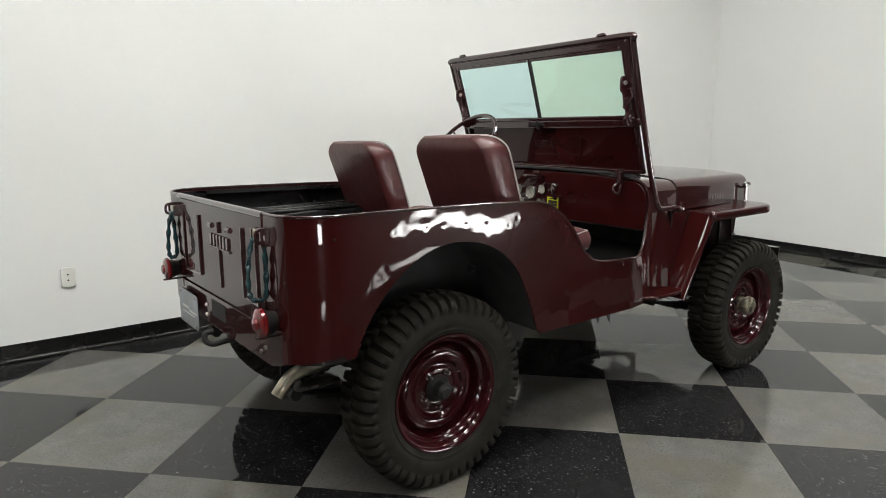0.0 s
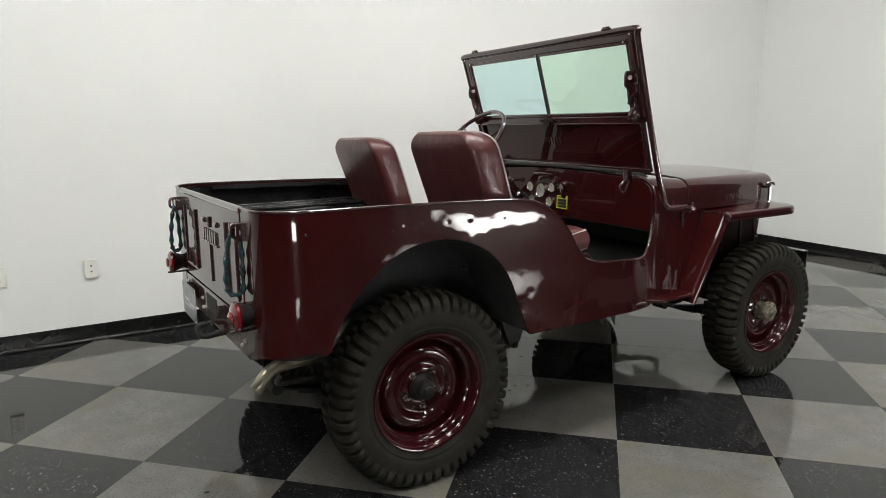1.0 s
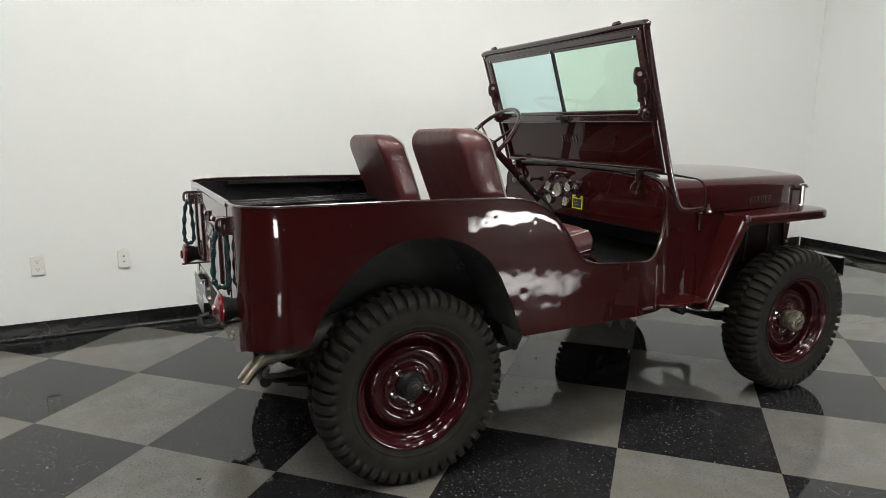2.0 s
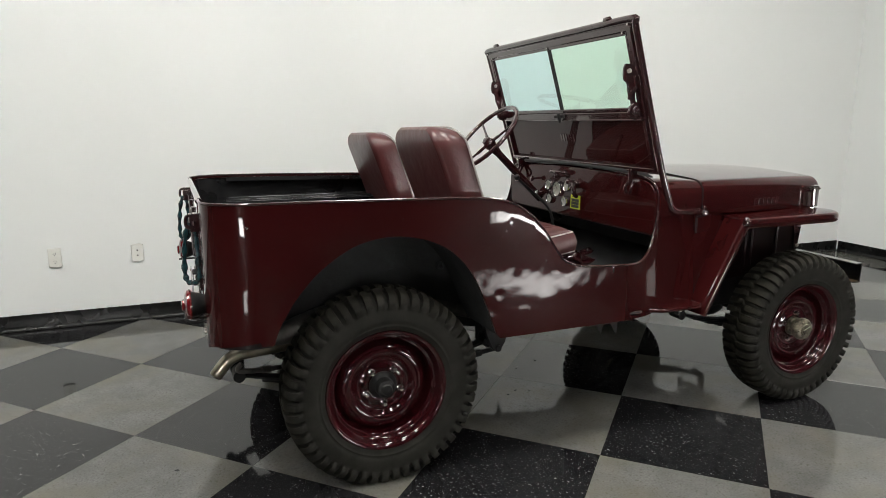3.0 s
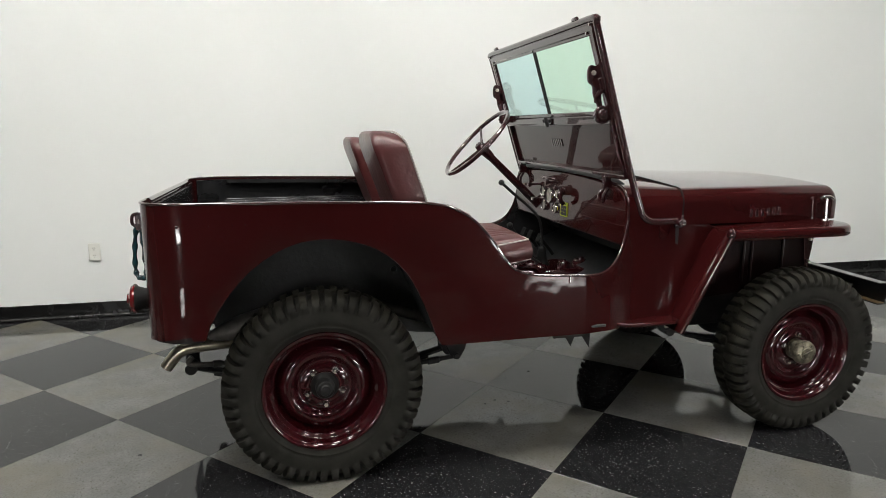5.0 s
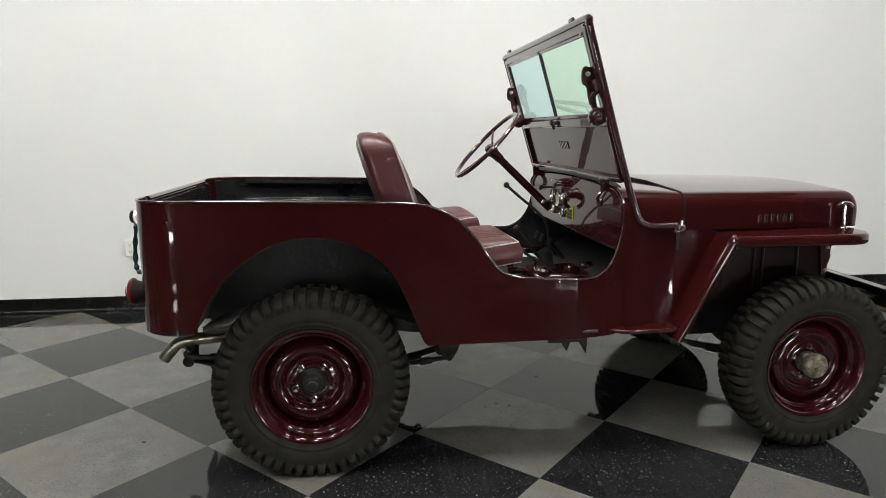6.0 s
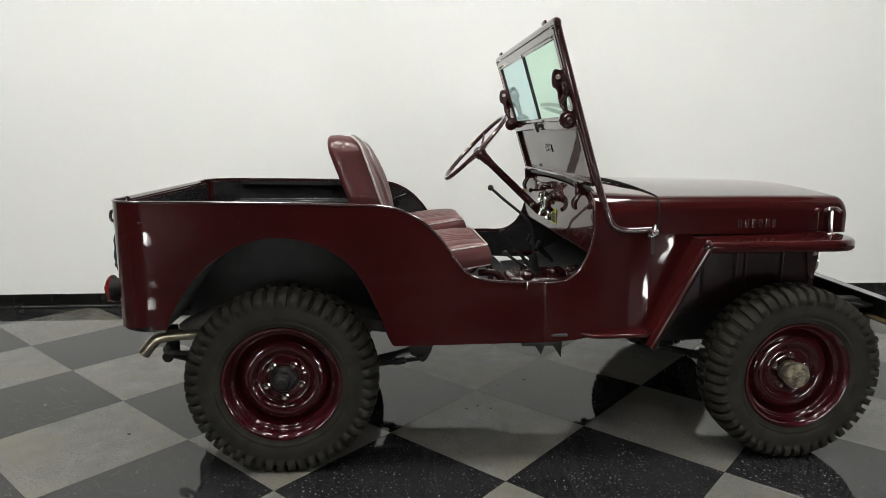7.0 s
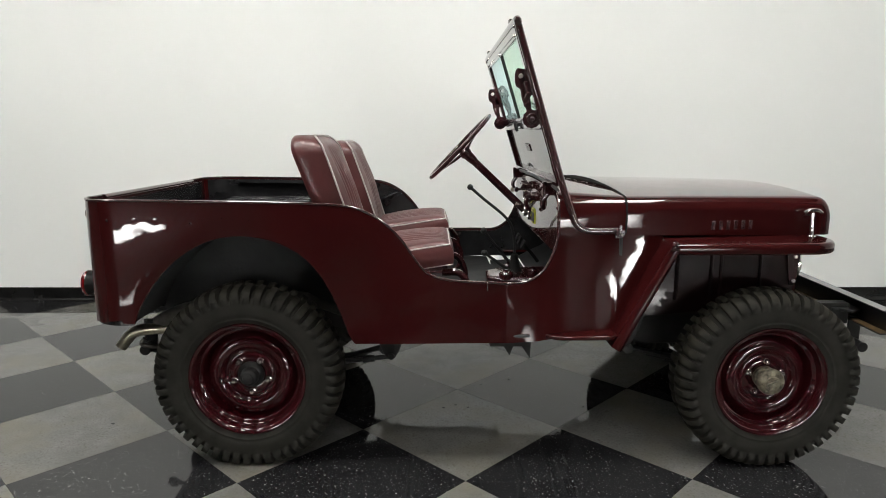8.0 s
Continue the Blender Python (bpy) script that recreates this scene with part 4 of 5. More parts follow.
for yy in (0.24, 0.37, 0.47):
    bm = BM()
    tube(bm, spline([(1.20, yy, 0.715), (1.24, yy, 0.67), (1.27, yy, 0.63)], 5), 0.009, 8)
    box(bm, (1.19, yy, 0.722), (0.012, 0.055, 0.045), Matrix.Rotation(radians(25), 3, "Y"))
    part("pedal", bm, BOOT, jeep, bevel=0.003)

HUB = Vector((0.888, 0.316, 1.205))
AXIS = Vector((-0.717, 0, 0.697)).normalized()   # from the dash up to the driver
bm = BM()
rod(bm, HUB - AXIS * 0.01, HUB - AXIS * 0.62, 0.019, 0.021, 16)
rod(bm, HUB - AXIS * 0.02, HUB - AXIS * 0.07, 0.026, 0.022, 16)
part("steering_column", bm, MAROON2, jeep, "maroon steering column")
U = Vector((0, 1, 0))
V = AXIS.cross(U).normalized()
bm = BM()
RW = 0.212
tube(bm, [HUB + AXIS * 0.035 + RW * (math.cos(a) * U + math.sin(a) * V) for a in [2 * math.pi * k / 56 for k in range(56)]],
     [0.0105 + (0.0012 if k % 2 else 0) for k in range(56)], 10, closed=True)
wheel_rim = part("steering_wheel", bm, MAROON2, jeep, "dark maroon three-spoke steering wheel")
for k in range(3):
    a = 2 * math.pi * k / 3 + math.pi / 2
    d = math.cos(a) * U + math.sin(a) * V
    bm = BM()
    tube(bm, spline([HUB + d * 0.015, HUB + AXIS * 0.012 + d * 0.09, HUB + AXIS * 0.035 + d * RW], 6), [0.0085] * 6 + [0.006] * 7, 8)
    part("spoke", bm, MAROON2, wheel_rim)
bm = BM()
tube(bm, [HUB - AXIS * 0.02, HUB + AXIS * 0.002, HUB + AXIS * 0.012, HUB + AXIS * 0.026, HUB + AXIS * 0.032], [0.030, 0.032, 0.024, 0.022, 0.012], 18)
part("horn_button", bm, MAROON2, wheel_rim, "dark maroon horn button")


# ---- windshield ----
RAKE = radians(17.2)
WB = Vector((1.212, 0, 1.100))                      # foot of the sloping plane
WS = Vector((-math.sin(RAKE), 0, math.cos(RAKE)))   # up the plane
WN = Vector((-math.cos(RAKE), 0, -math.sin(RAKE)))  # out of it, to the rear
TILTM = Matrix((( -WN.x, 0, WS.x), (0, 1, 0), (-WN.z, 0, WS.z)))


def wp(y, s, n=0.0):
    return WB + WS * s + Vector((0, y, 0)) + WN * n


def wbox(bm, y, s, n, sy, ss, sn):
    box(bm, wp(y, s, n), (sn, sy, ss), TILTM)


TOP = 0.624
HWS = 0.634
wsf = BM()
side_r = spline([(1.430, -0.628, 0.927), (1.36, -0.632, 0.926), (1.305, -0.636, 0.931), (1.268, -0.640, 0.955), (1.248, -0.641, 1.0), wp(-0.638, 0.02), wp(-0.634, 0.30), wp(-HWS, 0.58)], 8)
tube(wsf, side_r, 0.0138, 12)
tube(wsf, [Vector((p.x, -p.y, p.z)) for p in side_r], 0.0138, 12)
tube(wsf, spline([wp(-HWS, 0.575), wp(-HWS, 0.605), wp(-HWS + 0.015, TOP), wp(-0.3, TOP), wp(0.3, TOP), wp(HWS - 0.015, TOP), wp(HWS, 0.605), wp(HWS, 0.575)], 5), 0.0138, 12)
windshield = part("windshield_frame", wsf, MAROON2, jeep, "raised maroon windshield frame of round tube")
bm = BM()
wbox(bm, 0, 0.594, 0.004, 1.24, 0.030, 0.020)
wbox(bm, 0, 0.606, -0.004, 1.24, 0.024, 0.016)
part("top_rail", bm, MAROON2, windshield, bevel=0.004)
bm = BM()
wbox(bm, 0, 0.243, 0.004, 1.235, 0.034, 0.026)
wbox(bm, 0, 0.226, 0.010, 1.20, 0.008, 0.020)
part("middle_rail", bm, MAROON2, windshield, bevel=0.004)
bm = BM()
rows = []
for i in range(25):
    y = -0.605 + 1.21 * i / 24
    rows.append([wp(y, s, -0.004 + 0.0016 * noise.noise(Vector((y * 3, s * 5, 2)))) for s in np.linspace(0.0, 0.228, 8)])
grid(bm, rows)
lower_panel = part("lower_panel", bm, MAROON, windshield, "flat glossy maroon panel below the glass", solid=0.006)
for k in range(6):
    bm = BM()
    wbox(bm, 0.068 - 0.022 * k, 0.132, 0.000, 0.013, 0.036, 0.005)
    part("embossed_bar", bm, MAROON2, lower_panel, bevel=0.001)
bm = BM()
wbox(bm, 0, 0.008, 0.006, 1.22, 0.02, 0.024)
part("bottom_rail", bm, MAROON2, windshield, bevel=0.004)
bm = BM()
tube(bm, [(1.208, -0.585, 1.076), (1.202, -0.54, 1.086), (1.199, -0.4, 1.094), (1.198, 0, 1.099), (1.199, 0.4, 1.094), (1.202, 0.54, 1.086), (1.208, 0.585, 1.076)], [0.004, 0.008, 0.0095, 0.0095, 0.0095, 0.008, 0.004], 10)
part("rubber_seal", bm, SEAL, windshield, "grey rubber seal along the cowl")
for sg in (-1, 1):
    bm = BM()
    wbox(bm, sg * 0.602, 0.42, 0.004, 0.026, 0.33, 0.020)
    wbox(bm, sg * 0.6, 0.12, 0.006, 0.020, 0.22, 0.018)
    part("side_stile", bm, MAROON2, windshield, bevel=0.003)
# swing-out glass frame with divider and the panes
bm = BM()
for y, s, sy, ss in ((0, 0.573, 1.178, 0.014), (0, 0.268, 1.178, 0.016), (0.582, 0.421, 0.014, 0.290), (-0.582, 0.421, 0.014, 0.290)):
    wbox(bm, y, s, 0.004, sy, ss, 0.018)
sash = part("glass_sash", bm, MAROON2, windshield, "dark maroon sash round the two panes", bevel=0.003)
bm = BM()
wbox(bm, 0, 0.421, 0.004, 0.017, 0.290, 0.016)
part("divider", bm, CHASSIS, sash, "black rubber divider bar", bevel=0.003)
for sg in (-1, 1):
    bm = BM()
    wbox(bm, sg * 0.2925, 0.421, 0.003, 0.567, 0.290, 0.005)
    pane = part("pane", bm, GLASS_GREEN if sg < 0 else GLASS_BLUE, sash, "green-tinted flat glass pane" if sg < 0 else "blue-green tinted flat glass pane")
    pane.visible_shadow = False
for y, s in ((0, 0.573), (0.57, 0.578), (-0.57, 0.578), (0.61, 0.606), (-0.61, 0.606)):
    bm = BM()
    p = wp(y, s, 0.014)
    tube(bm, [p, p + WN * 0.004, p + WN * 0.006], [0.006, 0.006, 0.003], 8)
    part("screw", bm, CHROME, windshield)
for y in (-0.47, 0.52):
    bm = BM()
    p = wp(y, TOP + 0.018, 0.0)
    tube(bm, [p + Vector((0, -0.026, -0.004)), p + Vector((0, -0.016, 0)), p + Vector((0, 0.016, 0)), p + Vector((0, 0.026, -0.004))], [0.004, 0.0085, 0.0085, 0.004], 12)
    part("top_hinge", bm, MAROON2, windshield)
# centre latch of the sash
bm = BM()
wbox(bm, 0.01, 0.247, 0.022, 0.085, 0.016, 0.014)
p = wp(0.0, 0.247, 0.03)
tube(bm, [p - WS * 0.028, p, p + WS * 0.02], [0.007, 0.010, 0.007], 8)
part("sash_latch", bm, CHASSIS, windshield, bevel=0.003)
# adjusting arms with round star knobs
for sg in (-1, 1):
    y = sg * 0.578
    bm = BM()
    pl = [(-0.012, 0.452), (0.014, 0.462), (0.030, 0.440), (0.036, 0.405), (0.024, 0.385), (0.028, 0.350), (0.022, 0.310), (0.026, 0.275), (0.012, 0.250), (-0.004, 0.256), (0.002, 0.300), (-0.004, 0.345), (-0.016, 0.370), (-0.018, 0.41)]
    pl = smooth_line(pl + pl[:1], 4)[:-1]
    va = [bm.verts.new(wp(y, s, 0.025 + n)) for n, s in pl]
    vb = [bm.verts.new(wp(y + sg * 0.012, s, 0.025 + n)) for n, s in pl]
    for i in range(len(pl)):
        bm.faces.new((va[i], va[(i + 1) % len(pl)], vb[(i + 1) % len(pl)], vb[i]))
    bm.faces.new(va)
    bm.faces.new(vb)
    wbox(bm, sg * 0.598, 0.385, 0.022, 0.04, 0.045, 0.024)
    tube(bm, [wp(sg * 0.60, 0.365, 0.02), wp(sg * 0.585, 0.345, 0.04), wp(sg * 0.575, 0.32, 0.045)], [0.012, 0.012, 0.008], 10)
    arm = part("adjusting_arm", bm, MAROON2, windshield, "painted slotted windshield arm", bevel=0.003)
    bm = BM()
    c = wp(y + (-0.014 if sg < 0 else -0.010), 0.270, 0.038)
    ring = []
    for k in range(24):
        a = 2 * math.pi * k / 24
        ring.append((0.036 if k % 2 else 0.033, a))
    fr = [bm.verts.new(c + r * (math.cos(a) * WS + math.sin(a) * WN) + Vector((0, -0.008, 0))) for r, a in ring]
    bk = [bm.verts.new(c + r * (math.cos(a) * WS + math.sin(a) * WN) + Vector((0, 0.008, 0))) for r, a in ring]
    for k in range(24):
        bm.faces.new((fr[k], fr[(k + 1) % 24], bk[(k + 1) % 24], bk[k]))
    bm.faces.new(fr)
    bm.faces.new(bk)
    tube(bm, [c + Vector((0, -0.008, 0)), c + Vector((0, -0.013, 0)), c + Vector((0, -0.016, 0))], [0.024, 0.022, 0.018], 16)
    tube(bm, [c + Vector((0, -0.016, 0)), c + Vector((0, -0.024, 0))], [0.010, 0.007], 10)
    part("star_knob", bm, MAROON2, arm, bevel=0.002)
    bm = BM()
    c = wp(y - (0.012 if sg < 0 else 0), 0.432, 0.034)
    tube(bm, [c, c + Vector((0, -0.008, 0)), c + Vector((0, -0.011, 0))], [0.009, 0.009, 0.004], 8)
    part("arm_bolt", bm, STEEL, arm)


# ---- fenders ----
FZ = 0.888
for sg in (-1, 1):
    bm = BM()
    path = [(x, 0.716) for x in np.linspace(1.615, 2.138, 18)]
    path += [(2.138 + 0.145 * math.sin(a), 0.716 - 0.145 + 0.145 * math.cos(a)) for a in [math.pi / 2 * k / 10 for k in range(1, 11)]]
    path += [(2.283, y) for y in (0.53, 0.49)]
    rows = []
    for i, (x, y) in enumerate(path):
        p0, p1 = path[max(0, i - 1)], path[min(len(path) - 1, i + 1)]
        dx, dy = p1[0] - p0[0], p1[1] - p0[1]
        d = math.hypot(dx, dy)
        nx, ny = -dy / d, dx / d     # outward
        r = [(min(x, 2.15) if i > 18 else x, sg * 0.485, FZ + 0.004)]
        r += [((x + (min(x, 2.15) if i > 18 else x)) / 2, sg * (y + 0.485) / 2, FZ + 0.003)]
        for k in range(7):
            a = math.pi / 2 * k / 6
            off = -0.016 + 0.016 * math.sin(a)
            r.append((x + nx * off, sg * (y + ny * off), FZ - 0.016 + 0.016 * math.cos(a)))
        r.append((x, sg * y, FZ - 0.034))
        r.append((x - nx * 0.006, sg * (y - ny * 0.006), FZ - 0.040))
        rows.append(r)
    grid(bm, rows)
    fender = part("front_fender", bm, MAROON, jeep, "flat-topped maroon front fender with rolled edge", sharp=50, solid=0.003)
    # sloping rear strut of the fender with its rounded outer edge
    bm = BM()
    rows = []
    for i in range(15):
        f = i / 14 if sg < 0 else 0.32 + 0.68 * i / 14
        x, z = 1.408 + 0.207 * f, 0.488 + 0.397 * f
        nx, nz = 0.886, -0.463           # forward-down normal of the strut
        r = [(x, sg * 0.600, z), (x, sg * 0.66, z)]
        for k in range(10):
            a = radians(155) * k / 9
            r.append((x + nx * 0.021 * (1 - math.cos(a)), sg * (0.698 + 0.021 * math.sin(a)), z + nz * 0.021 * (1 - math.cos(a))))
        rows.append(r)
    grid(bm, rows)
    part("fender_strut", bm, MAROON, fender, sharp=50, solid=0.003)
    bm = BM()
    c = Vector((1.622, sg * 0.716, FZ - 0.008))
    bmesh.ops.create_uvsphere(bm, u_segments=18, v_segments=14, radius=0.018, matrix=Matrix.Translation(c))
    for v in bm.verts:
        v.co += (v.co - c) * 0.45 * noise.noise(v.co * 60)
    part("corner_weld", bm, MAROON2, fender)
    # step plate
    bm = BM()
    prism(bm, [(1.13, sg * 0.62), (1.15, sg * 0.68), (1.19, sg * 0.715), (1.22, sg * 0.722), (1.40, sg * 0.722), (1.425, sg * 0.700), (1.425, sg * 0.60), (1.20, sg * 0.61)], "z", 0.518 + (0.09 if sg > 0 else 0), 0.534 + (0.09 if sg > 0 else 0))
    part("step_plate", bm, MAROON, fender, "small flat maroon step", bevel=0.005)
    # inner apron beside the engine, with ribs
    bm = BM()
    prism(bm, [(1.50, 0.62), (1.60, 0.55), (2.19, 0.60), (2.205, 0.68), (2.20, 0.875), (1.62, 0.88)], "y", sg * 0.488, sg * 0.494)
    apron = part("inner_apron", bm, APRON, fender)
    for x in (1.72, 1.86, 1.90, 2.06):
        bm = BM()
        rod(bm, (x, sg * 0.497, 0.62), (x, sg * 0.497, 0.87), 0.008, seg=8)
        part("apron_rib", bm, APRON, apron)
    bm = BM()
    prism(bm, [(2.10, 0.855), (2.255, 0.855), (2.215, 0.81), (2.20, 0.68), (2.18, 0.68), (2.16, 0.82)], "y", sg * 0.50, sg * 0.506)
    part("fender_bracket", bm, MAROON2, fender)
    for z in (0.80, 0.70):
        bm = BM()
        lathe(bm, [(0.0001, sg * 0.516), (0.007, sg * 0.515), (0.008, sg * 0.506)], 6, "y", (2.195, 0, z))
        part("bolt", bm, STEEL, fender)

# radiator grille: pressed plate with upright slots
bm = BM()
for k in range(10):
    y = -0.27 + 0.06 * k
    box(bm, (2.21, y, 0.74), (0.012, 0.024, 0.26))
box(bm, (2.21, 0, 0.885), (0.012, 0.98, 0.04))
box(bm, (2.21, 0, 0.60), (0.012, 0.98, 0.03))
for sg in (-1, 1):
    box(bm, (2.21, sg * 0.40, 0.74), (0.012, 0.18, 0.26))
grille = part("grille", bm, MAROON, jeep, "maroon slotted radiator grille", bevel=0.002)
bm = BM()
box(bm, (2.17, 0, 0.74), (0.04, 0.62, 0.30))
part("radiator", bm, CHASSIS, grille)
for sg in (-1, 1):
    bm = BM()
    lathe(bm, [(0.085, 2.215), (0.088, 2.235), (0.08, 2.245), (0.05, 2.252), (0.0001, 2.255)], 28, "x", (0, sg * 0.39, 0.76))
    part("headlamp", bm, CHROME, grille)

# engine bay mass and underbody
SAG[0] = False
bm = BM()
box(bm, (1.78, 0, 0.66), (0.55, 0.42, 0.36))
box(bm, (1.70, 0, 0.47), (0.35, 0.28, 0.10))
part("engine", bm, CHASSIS, jeep, "dark engine block", bevel=0.03)
# splash pan and front spring hangers, hanging low between the front wheels
bm = BM()
prism(bm, [(1.47, 0.56), (1.52, 0.43), (1.62, 0.40), (2.16, 0.41), (2.22, 0.56)], "y", -0.43, 0.43)
part("splash_pan", bm, CHASSIS, jeep, "black splash pan under the engine", bevel=0.01)
for sg in (-1, 1):
    bm = BM()
    prism(bm, [(1.45, 0.53), (1.60, 0.53), (1.57, 0.44), (1.54, 0.405), (1.50, 0.40), (1.475, 0.425)], "y", sg * 0.44, sg * 0.475)
    hanger = part("front_spring_hanger", bm, CHASSIS, jeep, "black front spring hanger", bevel=0.004)
    bm = BM()
    lathe(bm, [(0.0001, sg * 0.486), (0.009, sg * 0.485), (0.012, sg * 0.478), (0.012, sg * 0.47)], 6, "y", (1.515, 0, 0.428))
    part("bolt", bm, STEEL, hanger)
for sg in (-1, 1):
    bm = BM()
    pts = [(-0.56, 0.595), (-0.30, 0.60), (0, 0.585), (0.4, 0.50), (0.9, 0.475), (1.5, 0.475), (1.9, 0.51), (2.2, 0.52), (2.52, 0.52)]
    rows = []
    for x, z in smooth_line(pts, 6):
        y0, y1 = sg * 0.335, sg * 0.385
        rows.append([(x, y0, z - 0.045), (x, y1, z - 0.045), (x, y1, z + 0.045), (x, y0, z + 0.045)])
    vs = grid(bm, rows, close=True)
    bm.faces.new(vs[0])
    bm.faces.new(vs[-1])
    part("frame_rail", bm, CHASSIS, jeep, "black steel frame rail", sharp=30)
for x, z in ((-0.50, 0.59), (0.62, 0.47), (1.35, 0.46), (2.3, 0.52)):
    bm = BM()
    rod(bm, (x, -0.36, z), (x, 0.36, z), 0.03)
    part("cross_member", bm, CHASSIS, jeep)
bm = BM()
box(bm, (0.98, 0.02, 0.48), (0.34, 0.30, 0.14))
box(bm, (0.88, -0.12, 0.45), (0.16, 0.14, 0.10))
part("gearbox", bm, CHASSIS, jeep, "dark gearbox under the floor", bevel=0.012)
bm = BM()
prism(bm, [(0.93, 0.50), (1.13, 0.50), (1.125, 0.372), (1.09, 0.425), (1.055, 0.425), (1.04, 0.385), (1.015, 0.425), (0.96, 0.425)], "y", -0.52, -0.515)
part("skid_bracket", bm, CHASSIS, jeep, "jagged black bracket under the floor", bevel=0.002)
bm = BM()
prism(bm, [(0.90, 0.52), (1.13, 0.52), (1.11, 0.46), (1.085, 0.405), (1.07, 0.47), (1.00, 0.47), (0.985, 0.41), (0.965, 0.47), (0.92, 0.475)], "y", 0.515, 0.52)
part("skid_bracket", bm, CHASSIS, jeep, "jagged black bracket under the floor", bevel=0.002)
for ax, zz in ((0.0, 0.365), (2.03, 0.362)):
    bm = BM()
    rod(bm, (ax, -0.52, zz), (ax, 0.52, zz), 0.036, seg=16)
    bmesh.ops.create_uvsphere(bm, u_segments=20, v_segments=12, radius=0.12, matrix=Matrix.Translation((ax, 0.0 if ax < 1 else -0.12, zz)) @ Matrix.Diagonal((1, 0.8, 1, 1)))
    for sg in (-1, 1):
        lathe(bm, [(0.02, sg * 0.50), (0.13, sg * 0.51), (0.135, sg * 0.55), (0.05, sg * 0.57)], 24, "y", (ax, 0, zz))
    part("axle", bm, CHASSIS, jeep, "dark axle tube with differential")
    for sg in (-1, 1):
        bm = BM()
        for layer in range(5):
            half = 0.50 - 0.08 * layer
            pts = []
            for k in range(13):
                u = -1 + 2 * k / 12
                pts.append((ax + 0.02 + half * u, zz + 0.035 - 0.009 * layer - 0.075 * (1 - (half * u / 0.50) ** 2)))
            rows = [[(x, sg * 0.40, z), (x, sg * 0.45, z), (x, sg * 0.45, z - 0.008), (x, sg * 0.40, z - 0.008)] for x, z in pts]
            vs = grid(bm, rows, close=True)
            bm.faces.new(vs[0])
            bm.faces.new(vs[-1])
        for u, zt in ((-0.48, 0.50), (0.52, 0.50)):
            rod(bm, (ax + u, sg * 0.39, zz + 0.03), (ax + u, sg * 0.46, zz + 0.03), 0.022, seg=14)
            box(bm, (ax + u, sg * 0.385, zz + 0.085), (0.05, 0.012, 0.12))
        part("leaf_spring", bm, CHASSIS, jeep, "black leaf spring pack")
# spring clamps and the shackle plate by the rear arch
bm = BM()
prism(bm, [(0.47, 0.52), (0.60, 0.52), (0.60, 0.45), (0.585, 0.40), (0.565, 0.365), (0.545, 0.358), (0.525, 0.375), (0.50, 0.43)], "y", -0.49, -0.46)
rod(bm, (0.55, -0.50, 0.375), (0.55, -0.44, 0.375), 0.014)
rod(bm, (0.25, -0.475, 0.335), (0.55, -0.475, 0.37), 0.010)
rod(bm, (0.43, -0.475, 0.355), (0.48, -0.475, 0.361), 0.015)
part("spring_hanger", bm, CHASSIS, jeep, bevel=0.003)
bm = BM()
lathe(bm, [(0.016, -0.46), (0.016, -0.474), (0.009, -0.474), (0.009, -0.462)], 16, "y", (0.30, 0, 0.745))
part("housing_grommet", bm, SEAL, jeep)

# exhaust: silencer and bent tail pipe
bm = BM()
pts = spline([(0.05, -0.44, 0.50), (-0.22, -0.47, 0.506), (-0.36, -0.484, 0.502), (-0.440, -0.486, 0.497), (-0.485, -0.486, 0.491), (-0.520, -0.486, 0.472), (-0.562, -0.486, 0.422)], 8)
tube(bm, pts, 0.0235, 16, caps=False)
tube(bm, [pts[-1], pts[-3], pts[-8]], 0.021, 16, caps=False)
pipe_ob = part("tail_pipe", bm, BRASSY, jeep, "bent bare-metal exhaust tail pipe")
# black disc across the pipe, coloured as the shade in its mouth
bm = BM()
way = (pts[-1] - pts[-3]).normalized()
tube(bm, [pts[-1] - way * 0.030, pts[-1] - way * 0.016], 0.0215, 16)
part("sooty_mouth", bm, BOOT, pipe_ob, "black disc for the dark inside of the pipe")
bm = BM()
pts = spline([(0.45, -0.43, 0.53), (0.2, -0.43, 0.60), (-0.1, -0.47, 0.60), (-0.30, -0.52, 0.565), (-0.40, -0.53, 0.545)], 6)
tube(bm, pts, [0.03] * 6 + [0.045] * 12 + [0.042, 0.038, 0.034, 0.030, 0.026, 0.020, 0.012], 16)
tube(bm, spline([(-0.47, -0.47, 0.45), (-0.485, -0.47, 0.432), (-0.47, -0.465, 0.418), (-0.40, -0.455, 0.410), (-0.30, -0.43, 0.402)], 5), 0.010, 10)
rod(bm, (-0.40, -0.455, 0.410), (-0.37, -0.448, 0.408), 0.014)
part("muffler", bm, SOOT, jeep, "dark sooty muffler pipe")

# front bumper: channel, open to the rear
bm = BM()
BX, BZ0, BZ1, BW = 2.565, 0.493, 0.595, 0.60
prism(bm, [(BX - 0.048, BZ1), (BX, BZ1), (BX, BZ0), (BX - 0.048, BZ0), (BX - 0.048, BZ0 + 0.005), (BX - 0.005, BZ0 + 0.005), (BX - 0.005, BZ1 - 0.005), (BX - 0.048, BZ1 - 0.005)], "y", -BW, BW)
bumper = part("front_bumper", bm, BUMPERPAINT, jeep, "black steel channel front bumper", bevel=0.001)
bm = BM()
box(bm, (BX - 0.026, 0, BZ0 + 0.0065), (0.036, 2 * BW - 0.01, 0.002))
part("inner_flange", bm, RUSTY, bumper, "rusty brown inside of the bumper channel")
